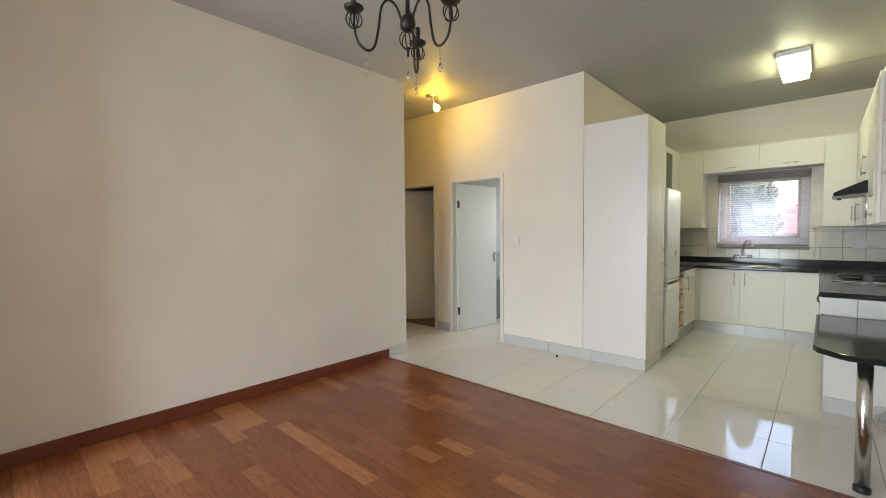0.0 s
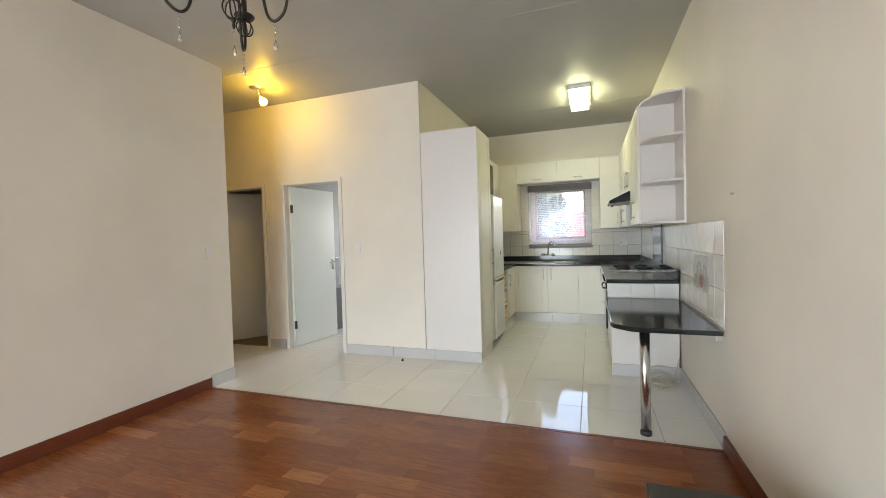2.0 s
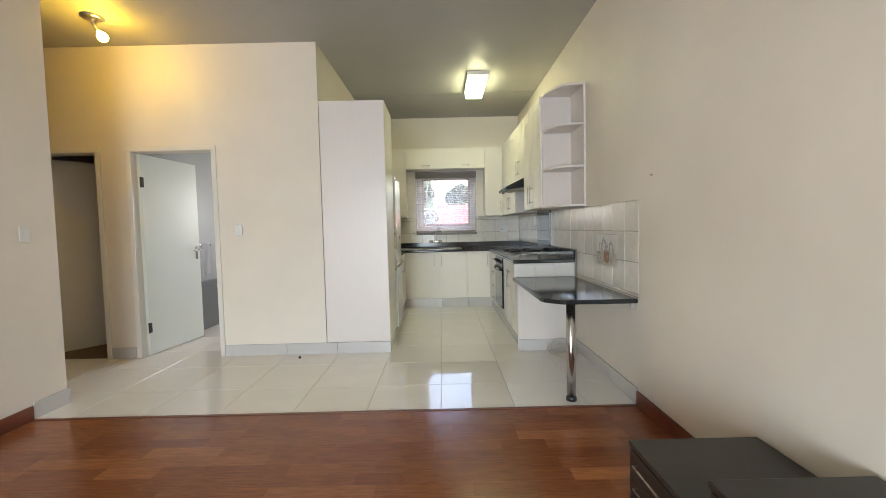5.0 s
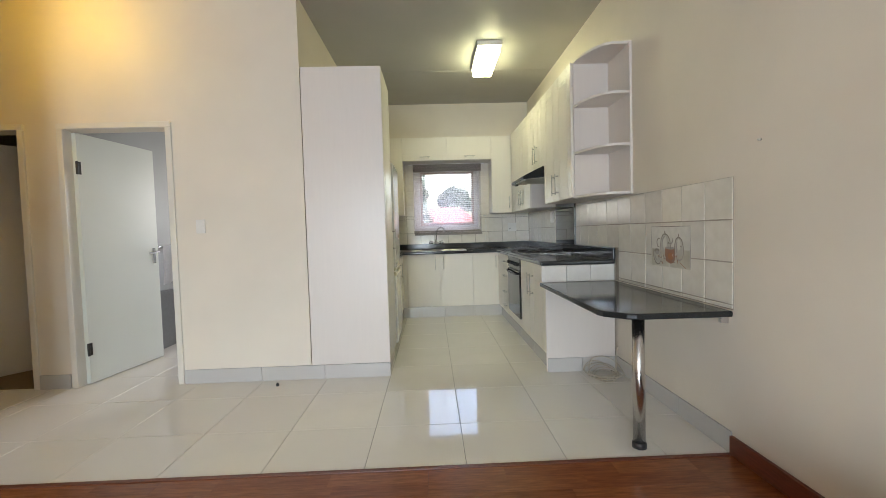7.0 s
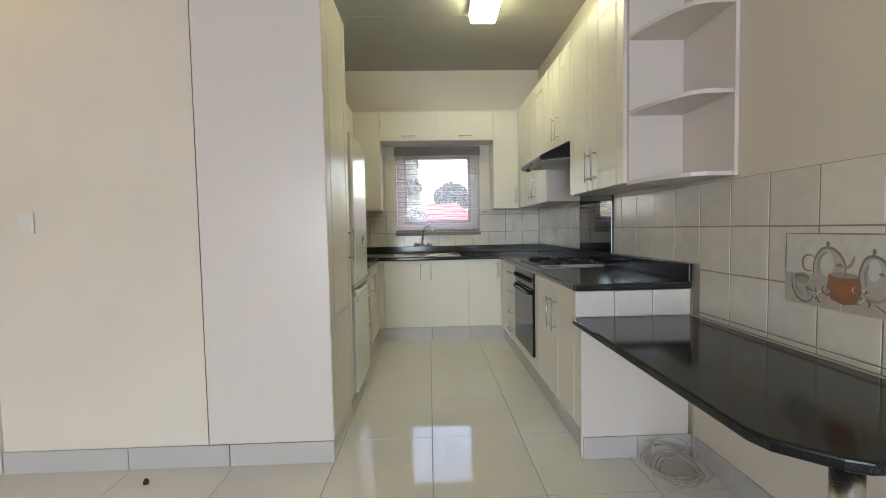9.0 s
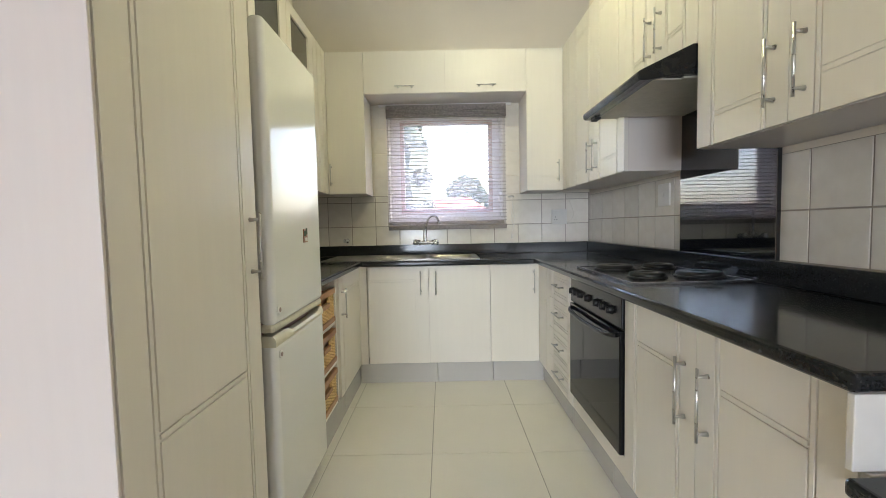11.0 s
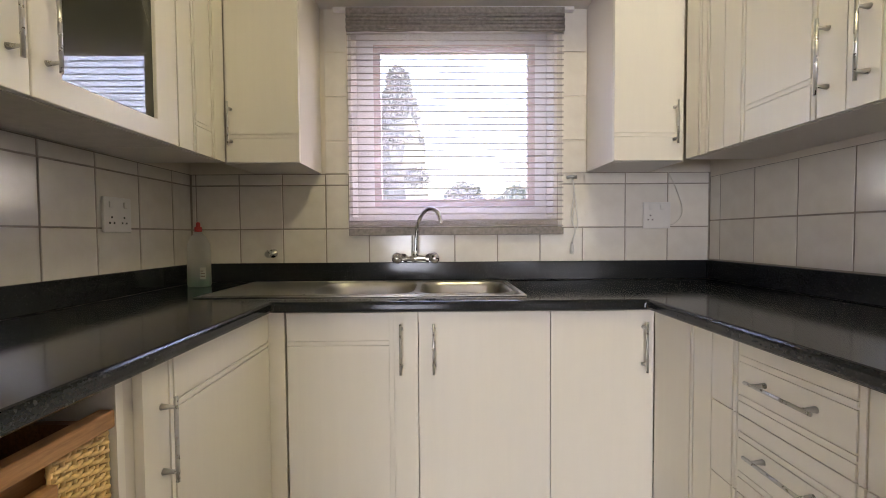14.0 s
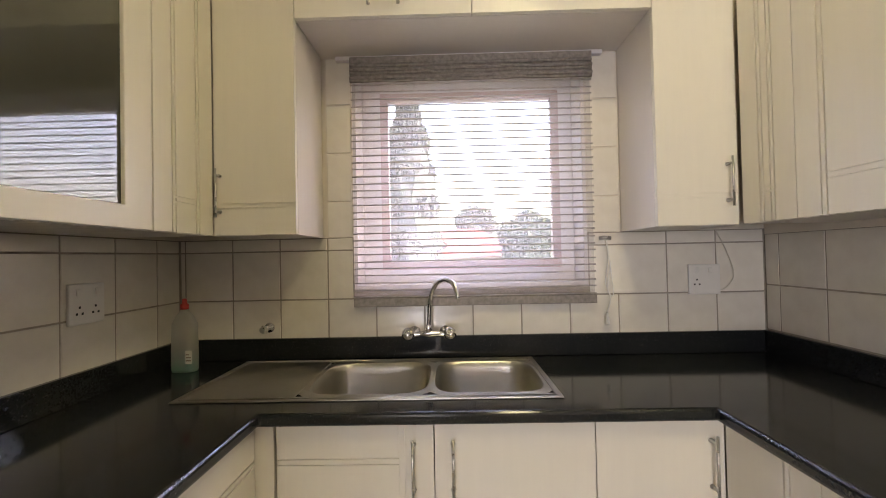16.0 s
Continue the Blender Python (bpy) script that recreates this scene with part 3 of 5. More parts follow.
EB = facing("-x", 0.372, 0, 0)
unit("corner_panel_cabinet", "cream grooved corner front beside the drawers", EB, -7.45, -7.137, 0.145, 0.862, 0.55, [
    (-7.43, -7.137, 0.147, 0.860, None, 0, True, 0, "r", "", 0.09)])
unit("drawer_cabinet", "cream chest of four grooved kitchen drawers", EB, -7.136, -6.655, 0.145, 0.862, 0.55, [
    (-7.137, -6.655, 0.678, 0.860, -6.895, 0.775, False, 0.17, "lr", "tb", 0.03),
    (-7.137, -6.655, 0.485, 0.678, -6.895, 0.60, False, 0.17, "lr", "tb", 0.035),
    (-7.137, -6.655, 0.297, 0.485, -6.895, 0.405, False, 0.17, "lr", "tb", 0.03),
    (-7.137, -6.655, 0.147, 0.297, -6.895, 0.235, False, 0.17, "lr", "tb", 0.03)], front_name="drawer")
unit("base_cabinet", "cream double-door base cabinet beside the oven", EB, -6.018, -5.125, 0.145, 0.862, 0.55, [
    (-6.018, -5.572, 0.147, 0.860, -5.625, 0.66, True, 0.20, "lr", "t", 0.13),
    (-5.572, -5.125, 0.147, 0.860, -5.52, 0.66, True, 0.20, "lr", "t", 0.13)])
solid("end_panel", boxes((0.353, 0.912, 5.106, 5.123, 0.0, 0.728), bev=0.002), M_PANEL, "white end panel of the kitchen run", "panel")
strip = thing("tile_strip", (0.62, 5.11, 0.73), "three white glazed tiles under the worktop end", "tile")
for a, b in ((0.325, 0.525), (0.528, 0.722), (0.725, 0.918)):
    part("tile", boxes((a, b, 5.108, 5.122, 0.732, 0.862), bev=0.002), M_PLASTIC, strip)

# plinths
kick = thing("plinth", (-0.28, 7.45, 0), "grey tiled plinth under the kitchen units", "plinth", kind="structure")
for a, b in ((-0.957, -0.395), (-0.391, 0.012), (0.016, 0.385)):
    part("tile", boxes((a, b, 7.447, 7.46, 0.0, 0.143), bev=0.002), M_SKIRT, kick)
for a, b in ((5.11, 5.65), (5.654, 6.2), (6.204, 6.75), (6.754, 7.446)):
    part("tile", boxes((0.386, 0.398, a, b, 0.0, 0.143), bev=0.002), M_SKIRT, kick)
for a, b in ((6.41, 6.93), (6.934, 7.446)):
    part("tile", boxes((-0.972, -0.960, a, b, 0.0, 0.143), bev=0.002), M_SKIRT, kick)
part("tile", boxes((0.36, 0.64, 5.094, 5.105, 0.0, 0.112), bev=0.002), M_SKIRT, kick)
part("tile", boxes((0.643, 0.918, 5.094, 5.105, 0.0, 0.112), bev=0.002), M_SKIRT, kick)

# worktop
xs = (-1.549, -0.926, -0.89, -0.074, 0.315, 0.924)
ys = (5.10, 6.40, 7.405, 7.53, 7.95, 8.029)
def on_top(x, y):
    if y < 6.40:
        return x > 0.315
    if y < 7.405:
        return x > 0.315 or x < -0.926
    return not (-0.89 < x < -0.074 and 7.53 < y < 7.95)
solid("worktop", cells(xs, ys, on_top, 0.864, 0.90, facing("up"), bev=0.011), M_GRANITE, "polished black granite worktop in a U shape", "worktop")
upstand = thing("worktop_upstand", (0, 8.02, 0.9), "polished black granite upstand along the walls", "upstand")
for row in ((-1.529, 0.904, 8.010, 8.029, 0.901, 0.99), (0.905, 0.924, 5.10, 8.029, 0.901, 0.99), (-1.549, -1.530, 6.40, 8.029, 0.901, 0.99)):
    part("granite_strip", boxes(row, bev=0.003), M_GRANITE, upstand)

# breakfast bar
bar = thing("breakfast_bar", (0.62, 4.45, 0), "black granite breakfast bar on a chrome post", "table")
part("bar_top", prism([(0.918, 5.104), (0.305, 5.104), (0.300, 3.95), (0.315, 3.90), (0.40, 3.82), (0.44, 3.80), (0.918, 3.79)], 0.698, 0.729, bev=0.008), M_GRANITE, bar, "polished black granite slab with a cut corner")
post = part("post", lathe([(0.031, 0.03), (0.031, 0.697)], (0.505, 3.915, 0), sides=28), M_POST, bar, "chrome tube leg")
part("foot", lathe([(0.036, 0.001), (0.036, 0.024), (0.033, 0.030), (0.0315, 0.031)], (0.505, 3.915, 0), sides=28), M_MATBLACK, post, "black plastic foot")
part("bracket", boxes((0.89, 0.93, 3.84, 3.86, 0.66, 0.697), bev=0.002), M_STEEL, bar)

# oven and hob
oven = thing("oven", (0.62, 6.355, 0.15), "black built-in electric oven with seven knobs", "oven")
OV = facing("-x", 0.358, 0, 0)
part("body", boxes((-6.652, -6.022, 0.23, 0.862, -0.53, -0.002), m=OV), M_MATBLACK, oven)
part("control_panel", boxes((-6.652, -6.022, 0.735, 0.860, 0.0, 0.016), bev=0.004, m=OV), M_BLACK, oven)
part("oven_door", boxes((-6.650, -6.024, 0.235, 0.728, 0.0, 0.022), bev=0.005, m=OV), M_OVENGLASS, oven, "black glass oven door")
grip = tube([OV @ Vector(p) for p in ((-6.625, 0.705, 0.02), (-6.57, 0.698, 0.044), (-6.36, 0.690, 0.05), (-6.12, 0.698, 0.044), (-6.06, 0.705, 0.02))], 0.010, None, 10, 5)
part("oven_handle", grip, M_BLACK, oven)
for k, u in enumerate((-6.61, -6.55, -6.485, -6.385, -6.27, -6.195, -6.12)):
    turn = OV @ Matrix.Translation((u, 0.795, 0.0155))
    knob = lathe([(0.020, 0.0), (0.020, 0.003), (0.017, 0.005), (0.016, 0.016), (0.012, 0.020)], None, None, 16, m=turn)
    bx(knob, -0.0025, 0.0025, -0.015, 0.015, 0.016, 0.023, bev=0.001, m=turn)
    part("knob", knob, M_BLACK, oven)
solid("oven_base_panel", boxes((0.357, 0.375, 6.022, 6.652, 0.146, 0.228), bev=0.002), M_FOIL_V, "cream strip under the oven", "panel")

hob = thing("hob", (0.65, 6.40, 0.9), "black electric hob with four solid plates", "hob")
part("hob_top", boxes((0.405, 0.885, 6.07, 6.73, 0.901, 0.909), bev=0.003), M_BLACK, hob)
# rim is steel grey so that the gloss highlight sits in its colour
part("hob_rim", cells((0.400, 0.408, 0.882, 0.890), (6.065, 6.073, 6.727, 6.735), lambda u, v: not (0.408 < u < 0.882 and 6.073 < v < 6.727), 0.9005, 0.912, facing("up"), bev=0.002), M_HOBRIM, hob, "edge trim in steel grey standing in for a gloss highlight")
for x, y, r in ((0.54, 6.23, 0.072), (0.54, 6.57, 0.09), (0.765, 6.23, 0.09), (0.765, 6.57, 0.072)):
    p = part("hot_plate", lathe([(r, 0.9095), (r, 0.927), (r - 0.006, 0.932), (r * 0.35, 0.932), (r * 0.3, 0.929), (0.004, 0.929)], (x, y, 0), sides=32), M_PLATE, hob)
    part("plate_ring", lathe([(r + 0.008, 0.9092), (r + 0.008, 0.914), (r + 0.001, 0.916)], (x, y, 0), sides=32), M_MATBLACK, p)

solid("splash_panel", boxes((0.906, 0.924, 5.998, 6.626, 0.992, 1.80), bev=0.002), M_SPLASH, "polished black granite splashback behind the hob", "splashback")

# hood
hood = thing("cooker_hood", (0.66, 6.31, 1.66), "slim black cooker hood under a cabinet", "hood")
def hood_shell():
    bm = bmesh.new()
    prof = [(0.40, 1.672), (0.392, 1.690), (0.398, 1.705), (0.60, 1.800), (0.922, 1.800), (0.922, 1.690), (0.56, 1.690), (0.43, 1.672)]
    ends = [[bm.verts.new((x, y, z)) for x, z in prof] for y in (6.012, 6.612)]
    n = len(prof)
    bm.faces.new(ends[0][::-1])
    bm.faces.new(ends[1])
    for i in range(n):
        bm.faces.new([ends[0][i], ends[0][(i + 1) % n], ends[1][(i + 1) % n], ends[1][i]])
    bmesh.ops.recalc_face_normals(bm, faces=bm.faces)
    bmesh.ops.bevel(bm, geom=[e for e in bm.edges if e.calc_face_angle(0) > 0.7], offset=0.004, segments=2, affect="EDGES")
    return bm
part("shell", hood_shell(), M_BLACK, hood)
part("filter", boxes((0.575, 0.90, 6.03, 6.595, 1.682, 1.689)), M_FILTER, hood, "greasy grey metal filter")
part("filter", boxes((0.445, 0.565, 6.03, 6.595, 1.676, 1.681), m=None), M_FILTER, hood)
part("switch", boxes((0.43, 0.46, 6.54, 6.60, 1.662, 1.673), bev=0.002), M_MATBLACK, hood)

# upper cabinets, east side
EU = facing("-x", 0.629, 0, 0)
unit("wall_cabinet", "cream double-door wall cabinet with grooved fronts", EU, -7.70, -6.616, 1.412, 2.50, 0.29, [
    (-7.70, -7.48, 1.412, 2.50, None, 0, True, 0, "lr", "b", 0.09),
    (-7.48, -7.05, 1.412, 2.50, -7.10, 1.56, True, 0.19, "lr", "tb", 0.09),
    (-7.05, -6.616, 1.412, 2.50, -7.00, 1.56, True, 0.19, "lr", "tb", 0.09)], group="wall units")
unit("wall_cabinet", "short cream wall cabinet above the hood", EU, -6.614, -6.008, 1.802, 2.50, 0.29, [
    (-6.614, -6.311, 1.802, 2.50, -6.355, 1.96, True, 0.19, "lr", "tb", 0.09),
    (-6.311, -6.008, 1.802, 2.50, -6.265, 1.96, True, 0.19, "lr", "tb", 0.09)], group="wall units")
unit("wall_cabinet", "cream double-door wall cabinet beside the open shelves", EU, -6.006, -5.192, 1.412, 2.50, 0.29, [
    (-6.006, -5.60, 1.412, 2.50, -5.65, 1.56, True, 0.19, "lr", "tb", 0.09),
    (-5.60, -5.192, 1.412, 2.50, -5.55, 1.56, True, 0.19, "lr", "tb", 0.09)], group="wall units")
shelf = thing("corner_shelf", (0.80, 5.0, 1.40), "open white end shelf with curved shelves", "shelf")
part("back_panel", boxes((0.912, 0.931, 4.81, 5.172, 1.40, 2.50), bev=0.002), M_PANEL, shelf)
part("side_panel", boxes((0.63, 0.931, 5.173, 5.190, 1.40, 2.50)), M_PANEL, shelf)
curve = [(0.911, 5.172), (0.911, 4.815), (0.80, 4.82), (0.745, 4.845), (0.70, 4.905), (0.655, 5.01), (0.632, 5.09), (0.625, 5.172)]
for z in (1.401, 1.753, 2.130, 2.480):
    part("shelf_board", prism(curve, z, z + 0.019), M_PANEL, shelf)

# upper cabinets, window side
NU = facing("-y", 0, 7.739, 0)
unit("wall_cabinet", "narrow cream wall cabinet beside the window", NU, 0.331, 0.628, 1.412, 2.50, 0.29, [
    (0.331, 0.612, 1.412, 2.50, 0.575, 1.56, True, 0.17, "", "b", 0.09)], group="wall units")
unit("wall_cabinet", "narrow cream wall cabinet in the corner by the window", NU, -1.243, -0.929, 1.412, 2.50, 0.29, [
    (-1.222, -0.929, 1.412, 2.50, -1.20, 1.56, True, 0.17, "", "b", 0.09)], group="wall units")
unit("bridging_cabinet", "cream two-door cabinet bridging over the window", NU, -0.928, 0.330, 2.178, 2.50, 0.29, [
    (-0.928, -0.298, 2.178, 2.50, -0.61, 2.225, False, 0.15, "", "", 0.09),
    (-0.298, 0.330, 2.178, 2.50, 0.02, 2.225, False, 0.15, "", "", 0.09)], group="wall units")

# glazed cabinet, west side
WU = facing("+x", -1.241, 0, 0)
glazed = thing("glazed_cabinet", (-1.40, 7.05, 1.41), "cream wall cabinet with two glazed doors", "cabinet", "wall units")
part("body", boxes((6.44, 7.42, 1.412, 1.43, -0.305, -0.001), (6.44, 7.42, 2.482, 2.50, -0.305, -0.001), (6.44, 6.458, 1.43, 2.482, -0.305, -0.001), (7.402, 7.42, 1.43, 2.482, -0.305, -0.001), (6.458, 7.402, 1.43, 2.482, -0.305, -0.295), m=WU), M_INSIDE, glazed)
part("shelf_board", boxes((6.46, 7.40, 1.93, 1.945, -0.293, -0.03), m=WU), M_INSIDE, glazed)
for a, b, h in ((6.44, 6.929, 6.885), (6.929, 7.42, 6.968)):
    d = part("door", cells((a + 0.0015, a + 0.075, b - 0.10, b - 0.0015), (1.4135, 1.475, 2.43, 2.4985), lambda u, v, a=a, b=b: not (a + 0.075 < u < b - 0.10 and 1.475 < v < 2.43), 0.0, 0.019, WU, bev=0.003), M_FOIL_V, glazed)
    part("pane", boxes((a + 0.07, b - 0.095, 1.47, 2.435, 0.004, 0.008), m=WU), M_CABGLASS, d, "dark reflecting glass pane")
    part("handle", bar_handle(WU, h, 1.57, 0.19), M_STEEL, d, "brushed steel bar handle")
unit("corner_panel_cabinet", "cream grooved blind corner front", WU, 7.422, 7.715, 1.412, 2.50, 0.305, [
    (7.422, 7.715, 1.412, 2.50, None, 0, True, 0, "lr", "b", 0.09)], group="wall units")

# west base units
WB = facing("+x", -0.968, 0, 0)
unit("base_cabinet", "cream single-door base cabinet beside the baskets", WB, 6.803, 7.45, 0.145, 0.862, 0.57, [
    (6.84, 7.43, 0.147, 0.860, 6.895, 0.70, True, 0.18, "l", "t", 0.09)])
rack = thing("basket_rack", (-1.25, 6.60, 0.145), "white open rack that holds three wicker drawers", "rack", "kitchen units")
for a, b in ((6.405, 6.423), (6.785, 6.802)):
    part("side_panel", boxes((a, b, 0.145, 0.862, -0.57, 0.012), m=WB), M_FOIL_V, rack)
part("back_panel", boxes((6.424, 6.784, 0.145, 0.862, -0.57, -0.555), m=WB), M_INSIDE, rack)
for z in (0.145, 0.375, 0.605):
    part("shelf_board", boxes((6.424, 6.784, z, z + 0.016, -0.553, 0.008), m=WB), M_FOIL_V, rack)


def wicker_front(m, u0, u1, v0, v1, hole):
    bm = bmesh.new()
    n = 17
    us = [u0 + (u1 - u0) * k / (n - 1) for k in range(n)]
    for u in us:
        if hole[0] < u < hole[1]:
            tube([m @ Vector((u, v0, 0)), m @ Vector((u, hole[2], 0))], 0.0042, bm, 5)
        else:
            tube([m @ Vector((u, v0, 0)), m @ Vector((u, v1, 0))], 0.0042, bm, 5)
    rows = int((v1 - v0) / 0.008)
    for r in range(rows):
        v = v0 + 0.004 + r * 0.008
        runs = [us] if v < hole[2] else [[u for u in us if u <= hole[0]], [u for u in us if u >= hole[1]]]
        for run in runs:
            if len(run) > 1:
                k0 = us.index(run[0])
                tube([m @ Vector((u, v + 0.001 * math.sin(k * 3 + r), 0.0052 * (1 if (k + k0 + r) % 2 else -1))) for k, u in enumerate(run)], 0.0045, bm, 5, 2)
    return bm


def basket(v0):
    b = thing("wicker_basket", WB @ Vector((6.60, v0, -0.25)), "honey wicker drawer basket with brown wooden rails and a grip hole", "basket", "wicker baskets")
    u0, u1, v1 = 6.427, 6.781, v0 + 0.19
    part("bottom_rail", boxes((u0, u1, v0, v0 + 0.028, -0.012, 0.012), bev=0.003, m=WB), M_BASKETWOOD, b)
    part("top_rail", boxes((u0, u1, v1 - 0.032, v1, -0.014, 0.014), bev=0.003, m=WB), M_BASKETWOOD, b)
    part("grip_rail", boxes((6.54, 6.67, v1 - 0.092, v1 - 0.068, -0.010, 0.013), bev=0.003, m=WB), M_BASKETWOOD, b)
    part("weave", wicker_front(WB, u0 + 0.006, u1 - 0.006, v0 + 0.026, v1 - 0.030, (6.552, 6.658, v1 - 0.088)), M_WICKER, b)
    part("tray", cells((6.43, 6.445, 6.763, 6.778), (-0.54, -0.525, -0.03, -0.02), lambda u, w: not (6.445 < u < 6.763 and -0.525 < w < -0.03), v0 + 0.01, v1 - 0.02, WB @ Matrix(((1, 0, 0, 0), (0, 0, 1, 0), (0, 1, 0, 0), (0, 0, 0, 1)))), M_BASKETWOOD, b)
    return b


for z in (0.163, 0.393, 0.623):
    basket(z)

# tall larder cabinet
larder = thing("larder_cabinet", (-1.22, 5.46, 0), "tall white larder cabinet with a grooved door", "cabinet")
part("body", boxes((-1.55, -0.937, 5.167, 5.745, 0.0, 2.488)), M_PANEL, larder)
part("side_panel", boxes((-1.549, -0.918, 5.158, 5.166, 0.114, 2.49), bev=0.0015), M_PANEL, larder)
LA = facing("+x", -0.936, 0, 0)
for v0, v1, ends in ((0.12, 2.488, "tb"),):
    d = part("door", door_front(LA, 5.17, 5.743, v0, v1, 0.08, 0.60, "lr", "b"), M_FOIL_V, larder)
    part("handle", bar_handle(LA, 5.70, 1.10, 0.20), M_STEEL, d, "brushed steel bar handle")

# fridge
fridge = thing("fridge", (-1.2, 6.06, 0), "tall white fridge-freezer with yellowed handle trim", "fridge")
FR = facing("+x", -0.962, 0, 0)
part("body", boxes((5.816, 6.345, 0.03, 1.83, -0.555, -0.012), bev=0.006, m=FR), M_FRIDGE, fridge)
part("gasket", boxes((5.824, 6.340, 0.10, 1.82, -0.0115, 0.004), m=FR), M_GASKET, fridge)
def rounded_slab(u0, u1, v0, v1, w0, w1, radius):
    bm = bx(bmesh.new(), u0, u1, v0, v1, w0, w1, bev=radius, seg=6, m=FR)
    for f in bm.faces:
        f.smooth = f.calc_area() < 0.012
    return bm
up = part("fridge_door", rounded_slab(5.812, 6.360, 0.824, 1.84, 0.005, 0.062, 0.022), M_FRIDGE, fridge)
part("trim", boxes((5.814, 6.356, 0.799, 0.829, 0.006, 0.058), bev=0.012, m=FR), M_FRIDGETRIM, up, "yellowed plastic edge")
low = part("freezer_door", rounded_slab(5.812, 6.360, 0.09, 0.764, 0.005, 0.062, 0.022), M_FRIDGE, fridge)
def grip_lip():
    bm = bmesh.new()
    rings = []
    for k in range(25):
        s = k / 24
        u = 5.814 + 0.542 * s
        dip = 0.019 * max(0.0, min(1.0, (s - 0.22) / 0.12, (0.97 - s) / 0.06))
        prof = [(0.753, 0.006), (0.753, 0.060), (0.765, 0.063), (0.779 - dip, 0.060), (0.790 - dip, 0.050), (0.790 - dip * 1.6, 0.006)]
        rings.append([bm.verts.new(FR @ Vector((u, v, w))) for v, w in prof])
    for a, b in zip(rings, rings[1:]):
        for k in range(6):
            bm.faces.new([a[k], b[k], b[(k + 1) % 6], a[(k + 1) % 6]]).smooth = True
    bm.faces.new(rings[0])
    bm.faces.new(rings[-1][::-1])
    bmesh.ops.recalc_face_normals(bm, faces=bm.faces)
    return bm
part("grip", grip_lip(), M_FRIDGETRIM, low, "yellowed plastic grip with a scooped edge")
for v, host in ((0.875, up), (0.722, low)):
    at = FR @ Matrix.Translation((5.846, v, 0.0615))
    ring_part = part("badge", lathe([(0.014, 0.0), (0.014, 0.004), (0.011, 0.006)], None, None, 20, m=at), M_PLASTIC, host, "white plastic ring")
    part("badge_face", lathe([(0.008, 0.0055), (0.008, 0.0072), (0.006, 0.0076)], None, None, 16, m=at), M_GASKET, ring_part, "grey disc")
for a, b in ((5.83, 5.87), (6.28, 6.32)):
    part("foot", boxes((a, b, 0.0, 0.031, -0.06, -0.02), m=FR), M_MATBLACK, fridge)
magnet = thing("fridge_magnet", FR @ Vector((6.142, 1.12, 0.062)), "small coloured picture magnet on the fridge", "magnet")
MG = FR @ Matrix.Translation((6.142, 1.12, 0.0622))
part("plate", boxes((-0.022, 0.022, -0.028, 0.026, 0, 0.004), bev=0.001, m=MG), M_PICRED, magnet)
part("picture", boxes((-0.019, 0.0, -0.002, 0.02, 0.0041, 0.005), (0.002, 0.019, 0.004, 0.03, 0.0041, 0.005), m=MG), M_LEAF2, magnet, "green leaf shapes")
part("picture", boxes((-0.012, 0.016, -0.022, -0.008, 0.0041, 0.005), m=MG), M_PICWHITE, magnet, "pale label")


# ---- sink, tap, small kitchen things ----
def rounded(x0, x1, y0, y1, r, n=48):
    cx, cy, hx, hy = (x0 + x1) / 2, (y0 + y1) / 2, (x1 - x0) / 2, (y1 - y0) / 2
    out, box = [], []
    for k in range(n):
        a = 2 * math.pi * (k + 0.5) / n
        c, s = math.cos(a), math.sin(a)
        e = 2.0 / (2 + 6 * (1 - r))
        out.append((cx + hx * math.copysign(abs(c) ** e, c), cy + hy * math.copysign(abs(s) ** e, s)))
        t = 1 / max(abs(c), abs(s))
        box.append((c * t, s * t))
    return out, box


sink = thing("sink", (-0.65, 7.75, 0.9), "stainless double-bowl sink with a drainer", "sink")
X0, X1, Y0, Y1 = -1.24, -0.065, 7.50, 7.985
bowls = ((-0.862, -0.470), (-0.452, -0.094))
plate = cells((X0, -0.876, -0.461, -0.082, X1), (Y0, 7.538, 7.94, Y1), lambda x, y: not (-0.876 < x < -0.082 and 7.538 < y < 7.94), 0.9008, 0.905, facing("up"), bev=0.0015)
part("rim", plate, M_SINK, sink)
ribs = bmesh.new()
tube([(X0 + 0.02, Y0 + 0.018, 0.904), (X0 + 0.02, Y1 - 0.018, 0.904), (X1 - 0.018, Y1 - 0.018, 0.904), (X1 - 0.018, Y0 + 0.018, 0.904)], 0.004, ribs, 8, 0, True)
part("drainer", ribs, M_SINK, sink)
